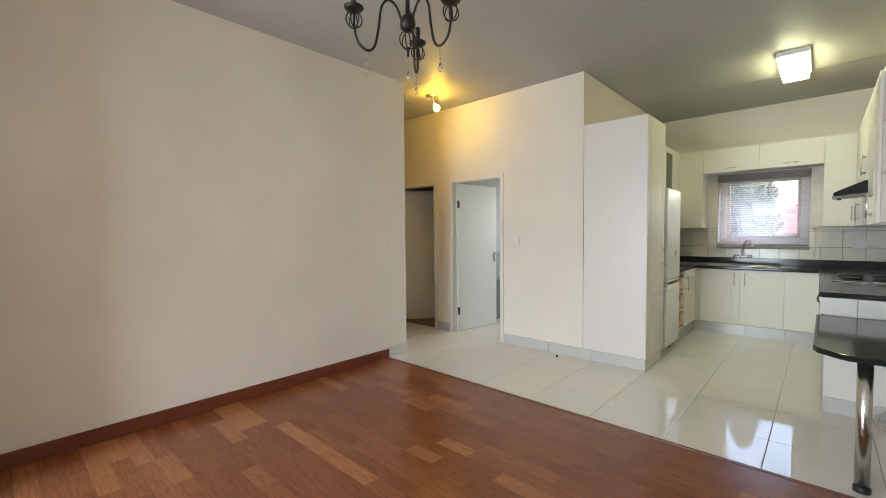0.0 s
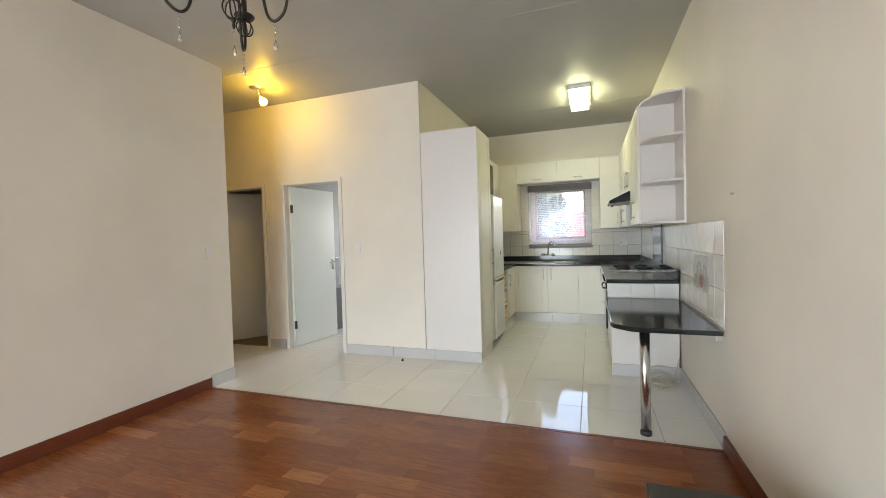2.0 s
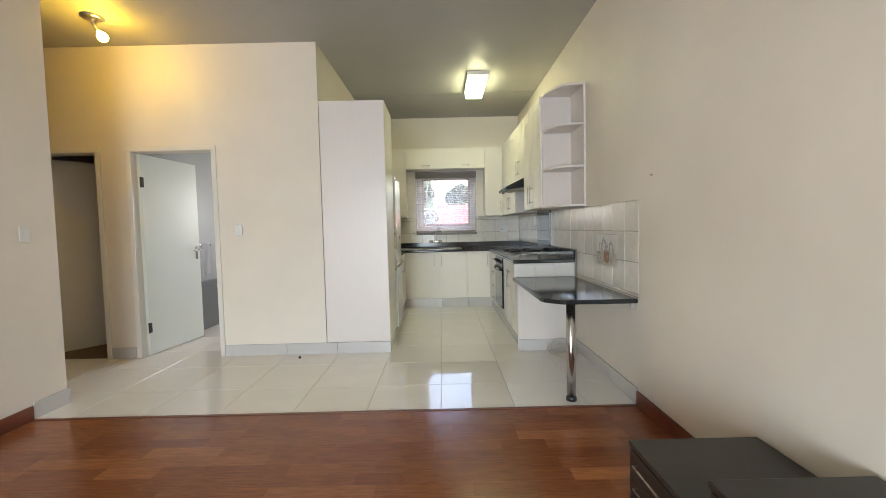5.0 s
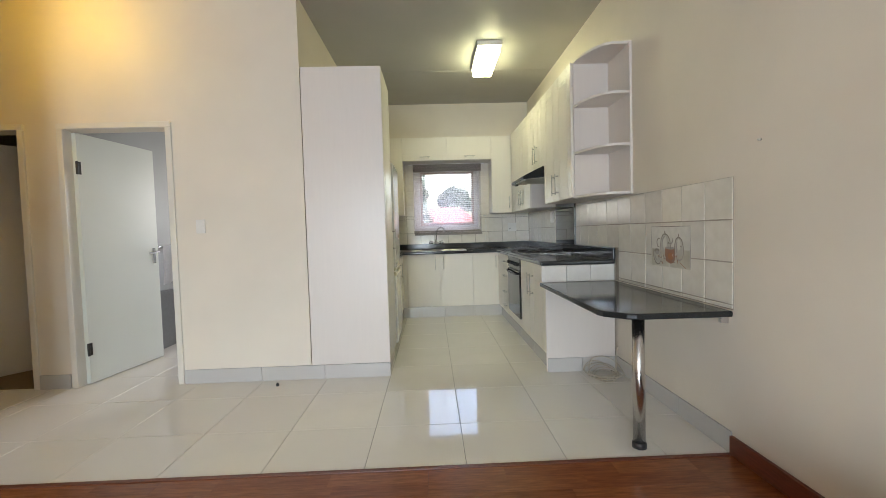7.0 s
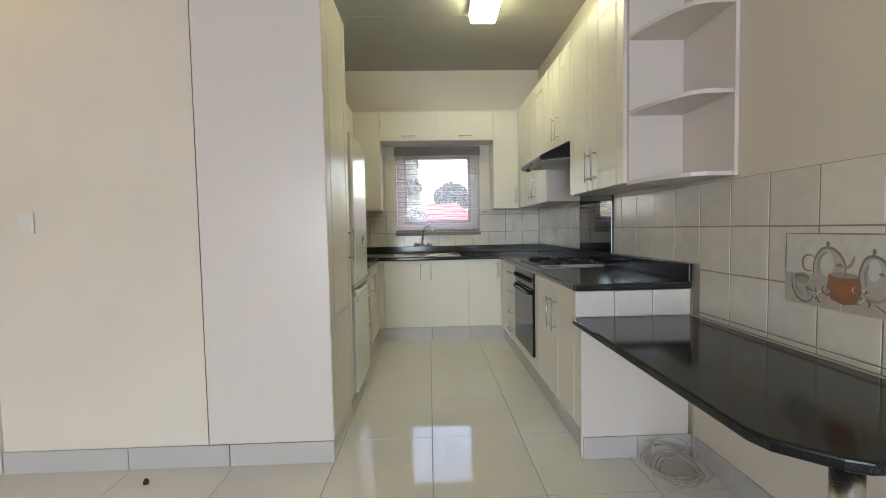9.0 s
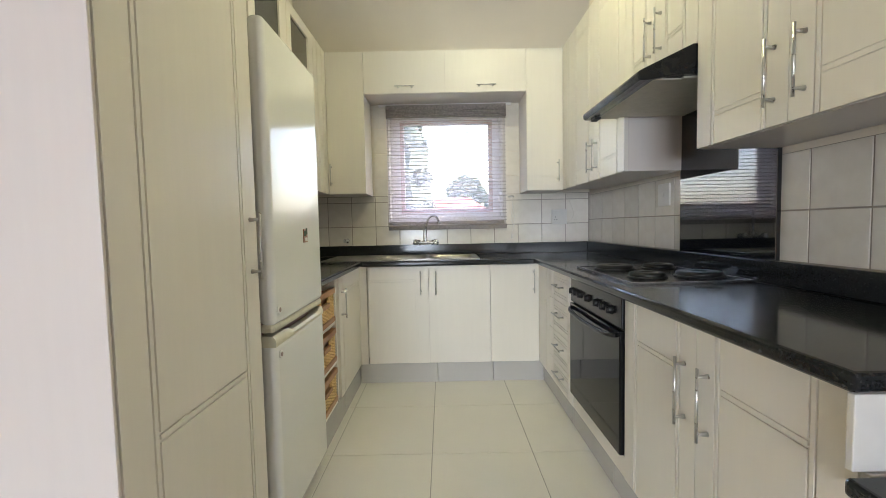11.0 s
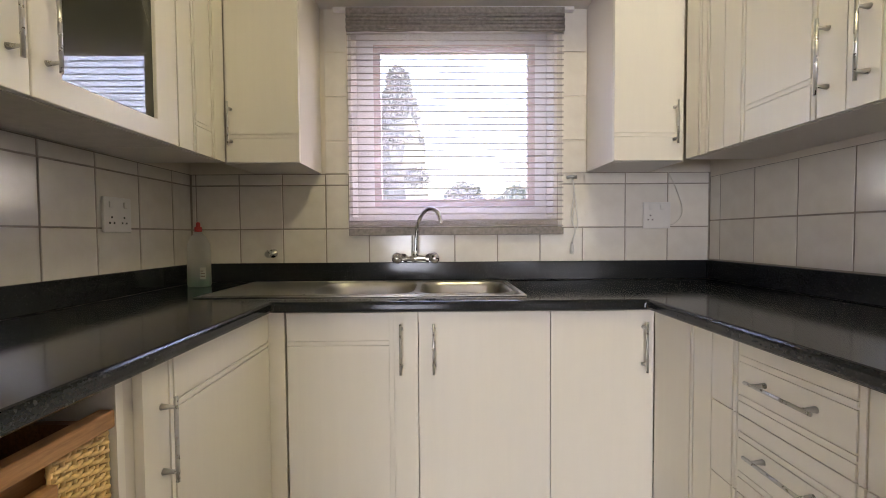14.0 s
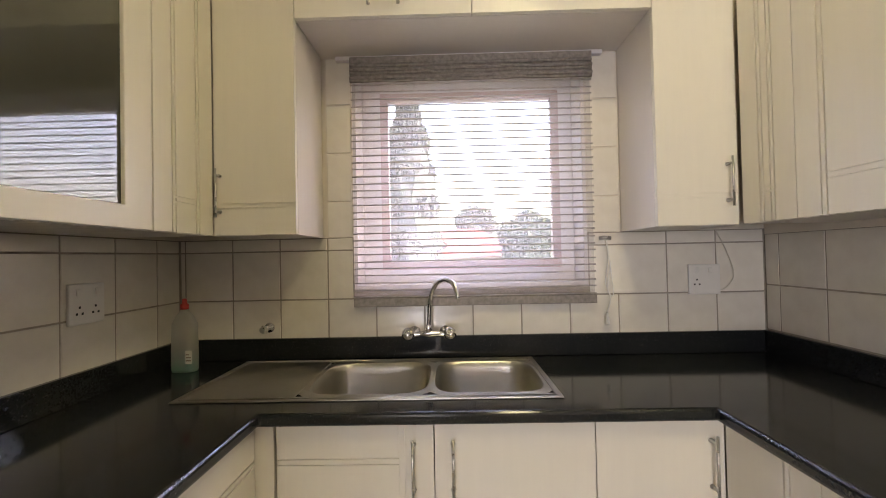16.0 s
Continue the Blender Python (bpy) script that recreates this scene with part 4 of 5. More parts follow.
for k, (a, b) in enumerate(bowls):
    oa, ob_ = ((-0.876, -0.461), (-0.461, -0.082))[k]
    bm = bmesh.new()
    _, square = rounded(0, 1, 0, 1, 0.5)
    rings = [[bm.verts.new(((oa + ob_) / 2 + sx * (ob_ - oa) / 2, (7.538 + 7.94) / 2 + sy * 0.201, 0.9045)) for sx, sy in square]]
    for inset, z in ((0.0, 0.9045), (0.004, 0.900), (0.010, 0.88), (0.016, 0.80), (0.028, 0.765), (0.06, 0.752), (0.13, 0.748)):
        pts, _ = rounded(a + inset, b - inset, 7.55 + inset, 7.928 - inset, 0.55)
        rings.append([bm.verts.new((x, y, z)) for x, y in pts])
    for p, q in zip(rings, rings[1:]):
        for i in range(len(p)):
            bm.faces.new([p[i], p[(i + 1) % len(p)], q[(i + 1) % len(p)], q[i]]).smooth = True
    bm.faces.new(rings[-1])
    bmesh.ops.recalc_face_normals(bm, faces=bm.faces)
    bowl = part("bowl", bm, M_SINK, sink)
    part("drain", lathe([(0.030, 0.7485), (0.030, 0.752), (0.022, 0.751), (0.004, 0.7495)], ((a + b) / 2, 7.74, 0), sides=20), M_CHROME, bowl)
solid("sink_sponge", boxes((-0.33, -0.26, 7.61, 7.66, 0.7525, 0.775), bev=0.006), plain("pale_sponge", (0.6, 0.55, 0.33), 0.95), "small worn pale sponge in the sink bowl", "sponge")

tap = thing("wall_mixer_tap", (-0.48, 8.02, 1.0), "chrome wall mixer tap with a swan-neck spout", "tap")
part("mixer_body", tube([(-0.565, 7.965, 1.006), (-0.52, 7.965, 1.008), (-0.485, 7.965, 1.010), (-0.44, 7.965, 1.008), (-0.40, 7.965, 1.004)], [0.012, 0.010, 0.016, 0.010, 0.012], None, 14, 4), M_CHROME, tap)
for x in (-0.548, -0.418):
    part("inlet", tube([(x, 8.029, 1.006), (x, 8.022, 1.006), (x, 8.021, 1.006), (x, 7.965, 1.006)], [0.026, 0.024, 0.012, 0.012], None, 16), M_CHROME, tap)
part("spout", tube([(-0.485, 7.965, 1.015), (-0.482, 7.963, 1.08), (-0.476, 7.955, 1.15), (-0.455, 7.925, 1.205), (-0.420, 7.88, 1.232), (-0.385, 7.845, 1.222), (-0.368, 7.828, 1.185), (-0.366, 7.826, 1.165)], 0.0095, None, 14, 6), M_CHROME, tap)
part("collar", lathe([(0.013, 0), (0.015, 0.006), (0.015, 0.02), (0.011, 0.028)], (-0.485, 7.965, 1.018)), M_CHROME, tap)
for x, s in ((-0.572, -1), (-0.393, 1)):
    turn = Matrix.Translation((x, 7.965, 1.006)) @ Euler((radians(70), 0, radians(-s * 14))).to_matrix().to_4x4()
    h = lathe([(0.010, 0.0), (0.022, 0.006), (0.026, 0.016), (0.025, 0.030), (0.018, 0.040), (0.006, 0.043)], None, None, 12, m=turn)
    part("tap_handle", h, M_CHROME, tap)
valve = thing("wall_valve", (-1.165, 8.02, 1.03), "small chrome stop valve on the tiles", "valve")
part("valve_body", tube([(-1.165, 8.029, 1.035), (-1.165, 8.02, 1.035), (-1.165, 8.019, 1.035), (-1.165, 7.985, 1.035)], [0.022, 0.020, 0.010, 0.010], None, 14), M_CHROME, valve)
part("valve_knob", tube([(-1.165, 7.987, 1.035), (-1.168, 7.975, 1.035), (-1.17, 7.965, 1.034)], [0.014, 0.018, 0.013], None, 10), M_STEEL, valve)

bottle = thing("soap_bottle", (-1.425, 7.865, 0.9), "clear dish-soap bottle with a red cap, nearly empty", "bottle")
def bottle_shape(levels, grow=0.0):
    bm = bmesh.new()
    rings = []
    for hx, hy, z in levels:
        pts, _ = rounded(-1.425 - hx - grow, -1.425 + hx + grow, 7.865 - hy - grow, 7.865 + hy + grow, 0.8, 24)
        rings.append([bm.verts.new((x, y, 0.9 + z)) for x, y in pts])
    for a, b in zip(rings, rings[1:]):
        for i in range(24):
            bm.faces.new([a[i], a[(i + 1) % 24], b[(i + 1) % 24], b[i]]).smooth = True
    bm.faces.new(rings[0][::-1])
    bm.faces.new(rings[-1])
    return bm
part("flask", bottle_shape([(0.044, 0.026, 0.001), (0.047, 0.028, 0.01), (0.046, 0.028, 0.12), (0.044, 0.027, 0.185), (0.030, 0.020, 0.215), (0.014, 0.014, 0.232), (0.013, 0.013, 0.238)]), M_BOTTLE, bottle, "clear plastic flask")
part("soap", bottle_shape([(0.042, 0.024, 0.004), (0.043, 0.025, 0.028)]), M_GREEN, bottle, "green soap at the bottom")
part("cap", lathe([(0.015, 1.139), (0.015, 1.158), (0.009, 1.162), (0.008, 1.178), (0.004, 1.181)], (-1.425, 7.865, 0)), M_RED, bottle, "red push cap")
lb = boxes((-1.405, -1.380, 7.8345, 7.8365, 0.935, 0.985))
part("label", lb, M_PLASTIC, bottle, "white paper label")
part("label_print", boxes((-1.402, -1.383, 7.8335, 7.8343, 0.945, 0.950), (-1.402, -1.383, 7.8335, 7.8343, 0.957, 0.961), (-1.402, -1.390, 7.8335, 7.8343, 0.968, 0.972)), M_GASKET, bottle)


def socket(name, m, u0, u1, v0, v1, pins, rockers, label):
    s = thing(name, m @ Vector(((u0 + u1) / 2, v0, 0)), label, "socket")
    part("plate", boxes((u0, u1, v0, v1, 0.0, 0.011), bev=0.003, m=m), M_PLASTIC, s)
    for u, v in pins:
        hole = bmesh.new()
        for du, dv in ((0, 0.014), (-0.010, -0.006), (0.010, -0.006)):
            bx(hole, u + du - 0.0035, u + du + 0.0035, v + dv - 0.0035, v + dv + 0.0035, 0.0109, 0.0116, m=m)
        part("pin_holes", hole, M_MATBLACK, s)
    for u, v in rockers:
        part("rocker", boxes((u - 0.008, u + 0.008, v - 0.011, v + 0.011, 0.010, 0.015), bev=0.002, m=m), M_PLASTIC, s)
    return s


TN, TE, TW = facing("-y", 0, 8.029, 0), facing("-x", 0.924, 0, 0), facing("+x", -1.549, 0, 0)
socket("double_socket", TN, 0.602, 0.732, 1.142, 1.268, [(0.635, 1.19)], [(0.635, 1.243), (0.69, 1.243)], "white wall socket with one outlet and switches")
socket("double_socket", TW, 7.50, 7.628, 1.135, 1.262, [(7.535, 1.175), (7.593, 1.175)], [(7.53, 1.235), (7.598, 1.235)], "white double wall socket")
socket("isolator_switch", TE, -6.865, -6.745, 1.235, 1.36, [], [(-6.805, 1.298)], "white cooker isolator switch on the tiles")
FH = facing("-y", 0, 5.164, 0)
socket("light_switch", FH, -2.415, -2.345, 1.205, 1.315, [], [(-2.38, 1.26)], "white light switch on the wall")
socket("light_switch", facing("+x", -3.182, 0, 0), 3.815, 3.885, 1.20, 1.31, [], [(3.85, 1.255)], "white light switch on the wall")
wire = tube([(0.70, 8.02, 1.20), (0.74, 8.022, 1.16), (0.79, 8.022, 1.22), (0.76, 8.023, 1.33), (0.72, 8.023, 1.41)], 0.002, None, 6, 6)
solid("thin_cable", wire, M_CABLE, "thin pale cable running up from the socket", "cable")

coil = bmesh.new()
hose_rng = random.Random(21)
for k in range(6):
    r, lift = 0.085 + 0.011 * k, hose_rng.uniform(0.01, 0.10)
    cx, cy, lean = 0.755 + hose_rng.uniform(-0.025, 0.025), 4.95 + hose_rng.uniform(-0.03, 0.02), hose_rng.uniform(0, 2.2)
    tube([(cx + r * math.cos(a) * (1 + 0.10 * math.sin(2 * a + k)), cy + 0.85 * r * math.sin(a), 0.006 + 0.008 * k + lift * max(0.0, math.sin(a - 0.4 + lean * 0.5)) ** 1.3) for a in (2 * math.pi * i / 14 for i in range(14))], 0.0036, coil, 6, 3, True)
tube([(0.84, 4.93, 0.05), (0.87, 5.0, 0.12), (0.895, 5.03, 0.20), (0.90, 5.02, 0.215)], 0.0045, coil, 6, 5)
tube([(0.66, 4.90, 0.012), (0.70, 4.84, 0.008), (0.77, 4.83, 0.006), (0.81, 4.85, 0.03)], 0.0045, coil, 6, 5)
solid("coiled_hose", coil, M_HOSE, "coil of thin translucent hose on the floor", "hose")
solid("floor_stopper", lathe([(0.012, 0.0), (0.013, 0.012), (0.007, 0.022), (0.003, 0.026)], (-1.786, 5.03, 0), sides=12), M_MATBLACK, "small black rubber stopper on the tiles", "stopper")
solid("wall_screw", tube([(0.931, 3.64, 1.53), (0.916, 3.64, 1.53)], [0.006, 0.004], None, 8), M_STEEL, "small steel screw in the plaster", "screw")

# ---- lamps ----
lampk = thing("ceiling_light", (0.09, 6.35, CEIL), "fluorescent ceiling light with a glowing diffuser", "lamp")
part("base", boxes((-0.035, 0.215, 6.005, 6.705, 3.012, CEIL - 0.0005), bev=0.003), M_PLASTIC, lampk)
part("diffuser", boxes((-0.015, 0.195, 6.025, 6.685, 2.945, 3.0115), bev=0.006), M_TUBE, lampk, "glowing white diffuser")
lamph = thing("spot_lamp", (-3.25, 4.62, CEIL), "ceiling spot lamp with a bare warm bulb", "lamp")
part("ceiling_plate", lathe([(0.085, CEIL - 0.001), (0.085, CEIL - 0.012), (0.06, CEIL - 0.022), (0.012, CEIL - 0.024)], (-3.25, 4.62, 0), sides=28), M_STEEL, lamph)
part("arm", tube([(-3.25, 4.62, CEIL - 0.02), (-3.24, 4.62, CEIL - 0.07), (-3.20, 4.61, CEIL - 0.12)], 0.010, None, 10, 4), M_STEEL, lamph)
part("bulb", lathe([(0.014, 0.055), (0.02, 0.04), (0.034, 0.02), (0.039, 0.0), (0.036, -0.018), (0.024, -0.032), (0.006, -0.038)], None, None, 20, m=Matrix.Translation((-3.16, 4.60, 2.885)) @ Euler((0, radians(-35), 0)).to_matrix().to_4x4()), M_BULB, lamph, "glowing warm bulb")

# chandelier over the living area
CX, CY, CZ = -1.24, 2.345, 2.255
chandelier = thing("chandelier", (CX, CY, CEIL), "dark bronze three-arm chandelier with crystal drops", "chandelier")
def cage(at, r, h, bm=None):
    bm = bm or bmesh.new()
    for k in range(6):
        a = math.pi * k / 3
        tube([(at[0] + r * s * math.cos(a), at[1] + r * s * math.sin(a), at[2] + h * z) for s, z in ((0.2, 0.5), (0.75, 0.36), (1, 0), (0.75, -0.36), (0.2, -0.5))], 0.0032, bm, 6, 3)
    return bm
def drop(bm, at, beads=3):
    z = at[2]
    tube([(at[0], at[1], z + 0.012), (at[0], at[1], z - 0.06)], 0.0007, bm, 4)
    for k in range(beads):
        lathe([(0.001, 0.006), (0.006, 0.0), (0.001, -0.006)], (at[0], at[1], z - 0.012 - 0.018 * k), bm, 8)
    lathe([(0.001, 0.022), (0.006, 0.004), (0.009, -0.012), (0.006, -0.022), (0.001, -0.026)], (at[0], at[1], z - 0.085), bm, 8)
    return bm
stem = lathe([(0.004, 0.0), (0.008, 0.012), (0.005, 0.022), (0.009, 0.03), (0.012, 0.045)], (CX, CY, CZ), None, 12)
cage((CX, CY, CZ + 0.085), 0.042, 0.085, stem)
lathe([(0.012, 0.125), (0.036, 0.14), (0.040, 0.16), (0.038, 0.185), (0.028, 0.20), (0.012, 0.21), (0.010, 0.30), (0.020, 0.32), (0.010, 0.34), (0.009, 0.52), (0.016, 0.53), (0.004, 0.55)], (CX, CY, CZ), stem, 16)
part("stem", stem, M_IRON, chandelier)
chain = bmesh.new()
z, k = CZ + 0.55, 0
while z < CEIL - 0.03:
    m = Matrix.Translation((CX, CY, z)) @ Euler((0, 0, radians(90 * (k % 2)))).to_matrix().to_4x4()
    tube([m @ Vector((0.009 * math.cos(a), 0, 0.017 * math.sin(a))) for a in (2 * math.pi * i / 8 for i in range(8))], 0.0022, chain, 5, 2, True)
    z, k = z + 0.026, k + 1
part("chain", chain, M_IRON, chandelier)
part("canopy", lathe([(0.055, CEIL - 0.001), (0.05, CEIL - 0.012), (0.02, CEIL - 0.03), (0.006, CEIL - 0.036)], (CX, CY, 0)), M_IRON, chandelier)
view = math.atan2(CY - 0.89, CX - 0.32)
for k in range(3):
    a = view - radians(12 + 120 * k)
    ca, sa = math.cos(a), math.sin(a)
    P = lambda r, z: (CX + r * ca, CY + r * sa, CZ + z)
    arm = part("arm", tube([P(0.03, 0.17), P(0.06, 0.24), P(0.10, 0.262), P(0.135, 0.22), P(0.15, 0.12), P(0.17, 0.03), P(0.205, 0.0), P(0.25, 0.03), P(0.268, 0.09), P(0.27, 0.17)], 0.0062, None, 8, 5), M_IRON, chandelier)
    part("cage", cage(P(0.27, 0.135), 0.038, 0.075), M_IRON, arm)
    part("drip_pan", lathe([(0.012, 0.172), (0.040, 0.180), (0.048, 0.192), (0.046, 0.195), (0.014, 0.187)], (CX + 0.27 * ca, CY + 0.27 * sa, CZ), None, 18), M_IRON, arm)
    part("candle", lathe([(0.013, 0.188), (0.013, 0.275), (0.009, 0.277)], (CX + 0.27 * ca, CY + 0.27 * sa, CZ), None, 12), M_IRON, arm)
    part("crystal_drop", drop(bmesh.new(), P(0.205, -0.012)), M_CRYSTAL, arm, "clear crystal drop").visible_shadow = False
part("crystal_drop", drop(bmesh.new(), (CX, CY, CZ - 0.004), 1), M_CRYSTAL, chandelier, "clear crystal drop")

# ---- living area: stepped drawer unit ----
def low_chest(name, x0, x1, y0, y1, top, drawers, label):
    c = thing(name, ((x0 + x1) / 2, (y0 + y1) / 2, 0), label, "drawer unit", "dark drawer units")
    part("body", boxes((x0 + 0.012, x1 - 0.004, y0 + 0.006, y1 - 0.006, 0.03, top - 0.022)), M_CHEST, c)
    part("top", boxes((x0, x1, y0, y1, top - 0.022, top), bev=0.003), M_CHEST, c)
    part("base", boxes((x0 + 0.03, x1 - 0.02, y0 + 0.02, y1 - 0.02, 0, 0.03)), M_CHEST, c)
    step = (top - 0.06) / drawers
    for k in range(drawers):
        z = 0.035 + step * k
        d = part("drawer", boxes((x0 + 0.001, x0 + 0.0115, y0 + 0.01, y1 - 0.01, z, z + step - 0.006), bev=0.002), M_CHEST, c)
        part("handle", tube([(x0 - 0.001, y0 + 0.08, z + step * 0.55), (x0 - 0.02, y0 + 0.08, z + step * 0.55), (x0 - 0.02, y1 - 0.08, z + step * 0.55), (x0 - 0.001, y1 - 0.08, z + step * 0.55)], 0.004, None, 8), M_STEEL, d, "thin steel bar handle")
    return c


low_chest("drawer_unit", 0.375, 0.908, 2.275, 2.735, 0.336, 3, "low dark wooden drawer unit with thin steel handles")
low_chest("drawer_unit", 0.40, 0.908, 1.60, 2.265, 0.458, 4, "taller dark wooden drawer unit against the wall")

# ---- bathroom glimpse ----
# dark slab put where shadow falls on the lower bathroom wall
solid("bathroom_shade_panel", boxes((-3.495, -3.44, 6.0, 7.58, 0, 0.62), bev=0.006), M_DARKGREY, "dark grey panel standing in for shade low on the bathroom wall", "panel")
ring = thing("towel_rail", (-3.45, 6.30, 1.05), "chrome towel rail on the bathroom wall", "rail")
part("rail", tube([(-3.499, 6.22, 1.09), (-3.42, 6.22, 1.09), (-3.41, 6.25, 1.09), (-3.41, 6.46, 1.09), (-3.42, 6.49, 1.09), (-3.499, 6.49, 1.09)], 0.011, None, 10, 3), M_CHROME, ring)
tw = bmesh.new()
rows_t = []
for i in range(15):
    s = i / 14
    row = []
    for j in range(9):
        f = j / 8
        bulge = 0.012 * math.sin(f * 9 + s * 4) * s
        row.append(tw.verts.new((-3.392 + bulge, 6.27 + 0.17 * f + 0.02 * s * (f - 0.5), 1.105 - 0.42 * s + 0.03 * f * s)))
    rows_t.append(row)
for a, b in zip(rows_t, rows_t[1:]):
    for j in range(8):
        tw.faces.new([a[j], a[j + 1], b[j + 1], b[j]]).smooth = True
bmesh.ops.solidify(tw, geom=tw.faces[:], thickness=0.012)
solid("towel", tw, M_TOWEL, "white towel hanging over a chrome rail", "towel")

# ---- outdoors ----
solid("ground", boxes((-400, 400, -400, 400, -0.6, -0.4)), M_GRASS, "green garden ground reaching the horizon", "ground", kind="structure")


def foliage(bm, count, where, size, seed):
    rng = random.Random(seed)
    for _ in range(count):
        p = where(rng)
        m = Matrix.Translation(p) @ Euler((rng.uniform(0, 6.3), rng.uniform(0, 6.3), rng.uniform(0, 6.3))).to_matrix().to_4x4()
        s = size * rng.uniform(0.6, 1.4)
        q = [bm.verts.new(m @ Vector(v)) for v in ((-s, 0, 0), (0, -s * 0.45, s * 0.1), (s, 0, 0), (0, s * 0.45, s * 0.1))]
        bm.faces.new(q)
    return bm


cypress = thing("cypress_tree", (-1.32, 16.0, -0.4), "tall dark green cypress tree", "tree")
part("trunk", tube([(-1.32, 16, -0.4), (-1.34, 16, 1.5), (-1.33, 16.0, 4.2)], [0.16, 0.12, 0.03], None, 8), M_BARK, cypress)
def in_cypress(rng):
    z = rng.random() ** 0.8
    r = 0.84 * (1 - z) ** 0.45 * (0.15 + 0.85 * rng.random() ** 0.6) * (1 + 0.15 * math.sin(z * 40)) + 0.03
    a = rng.uniform(0, 6.2832)
    return Vector((-1.32 + r * math.cos(a), 16 + r * math.sin(a), -0.2 + 5.2 * z))
part("crown", foliage(bmesh.new(), 15000, in_cypress, 0.12, 3), M_LEAF, cypress)


def leafy_core(at, radii, seed):
    """The dense shaded inside of a crown: a lumpy closed body."""
    bm = bmesh.new()
    bmesh.ops.create_icosphere(bm, subdivisions=3, radius=1.0)
    for v in bm.verts:
        v.co *= 1 + 0.22 * noise.noise(v.co * 2.6 + Vector((seed, 0, 0)))
        v.co = Vector((at[0] + v.co.x * radii[0], at[1] + v.co.y * radii[1], at[2] + v.co.z * radii[2]))
    return bm


part("inner_crown", leafy_core((-1.32, 16, 1.9), (0.66, 0.66, 2.5), 1), M_LEAF, cypress)


def round_tree(x, y, height, r, seed):
    t = thing("garden_tree", (x, y, -0.4), "broad green garden tree beyond the window", "tree")
    part("trunk", tube([(x, y, -0.4), (x + 0.05, y, height * 0.4), (x, y, height * 0.7)], [0.2, 0.15, 0.06], None, 8), M_BARK, t)
    rng0 = random.Random(seed)
    lobes = [(Vector((x + rng0.uniform(-r, r) * 0.7, y + rng0.uniform(-r, r) * 0.7, height * 0.7 + rng0.uniform(-0.4, 0.5) * r)), r * rng0.uniform(0.35, 0.6)) for _ in range(9)]
    def inside(rng):
        c, q = rng.choice(lobes)
        v = Vector((rng.gauss(0, 1), rng.gauss(0, 1), rng.gauss(0, 1))).normalized()
        return c + v * q * rng.random() ** 0.4
    part("crown", foliage(bmesh.new(), 9000, inside, 0.17, seed), M_LEAF2, t)
    for c, q in lobes:
        part("inner_crown", leafy_core(c, (q * 0.8,) * 3, seed), M_LEAF2, t)


round_tree(3.1, 24.0, 2.7, 1.5, 11)
round_tree(1.45, 33.0, 5.2, 1.2, 12)
house = thing("neighbour_house", (-0.2, 26.0, -0.4), "neighbouring house with a red tiled roof", "house")
part("wall", boxes((-3.0, 2.8, 26.5, 31.0, -0.4, 1.35)), M_PLASTER, house)
roof = bmesh.new()
rv = [roof.verts.new(p) for p in ((-3.4, 26.0, 1.25), (3.2, 26.0, 1.25), (3.2, 31.5, 1.25), (-3.4, 31.5, 1.25), (-0.6, 28.7, 2.75), (1.2, 28.7, 2.75))]
for f in ((0, 1, 5, 4), (1, 2, 5), (2, 3, 4, 5), (3, 0, 4), (3, 2, 1, 0)):
    roof.faces.new([rv[i] for i in f])
part("roof", roof, M_ROOF, house, "red tiled hip roof")

# ---- wall tiles, floor tiles, floorboards ----
def tile_mesh(w, h, d, material, bev=0.0015):
    return mesh_of("tile", boxes((-w / 2, w / 2, -h / 2, h / 2, -d, 0), bev=0) if not bev else cells((-w / 2, w / 2), (-h / 2, h / 2), lambda a, b: True, -d, 0, Matrix.Identity(4), bev=bev), material)


cache = {}
def lay(parent, m, us, vs, gap, depth, material, skip=lambda a, b, c, d: False):
    for a, b in zip(us, us[1:]):
        for c, d in zip(vs, vs[1:]):
            if skip(a, b, c, d):
                continue
            w, h = round(b - a - gap, 4), round(d - c - gap, 4)
            if w < 0.012 or h < 0.012:
                continue
            key = (w, h, depth, material.name)
            if key not in cache:
                cache[key] = tile_mesh(w, h, depth, material, 0.002)
            ob = new("tile", cache[key])
            ob.matrix_basis = m @ Matrix.Translation(((a + b) / 2, (c + d) / 2, 0))
            under(ob, parent)


def steps(start, pitch, lo, hi):
    k = math.ceil((lo - start) / pitch - 1e-6)
    out = [lo] if start + k * pitch - lo > 0.012 else []
    while start + k * pitch < hi - 0.012:
        out.append(start + k * pitch)
        k += 1
    return out + [hi]


# grout beds, then the tiles on them
solid("tile_bed_north", cells((-1.555, -0.802, 0.192, 0.930), (0.96, 1.188, 1.412, 2.152, 2.21), lambda u, v: not (-0.80 < u < 0.19 and 1.19 < v < 2.15) and (v < 1.412 or -0.93 < u < 0.332), 0.0005, 0.004, facing("-y", 0, BACK, 0)), M_TILEGROUT, "pale grout between the wall tiles", "grout", kind="structure")
solid("tile_bed_east", cells((-8.030, -5.10, -3.806), (0.73, 0.96, 1.388), lambda u, v: u > -5.10 or v > 0.96, 0.0005, 0.004, facing("-x", RIGHT, 0, 0)), M_TILEGROUT, "pale grout between the wall tiles", "grout", kind="structure")
solid("tile_bed_west", boxes((6.40, 8.030, 0.96, 1.412, 0.0005, 0.004), m=facing("+x", LEFT, 0, 0)), M_TILEGROUT, "pale grout between the wall tiles", "grout", kind="structure")
rows_n = steps(1.150, 0.2072, 0.975, 1.411)
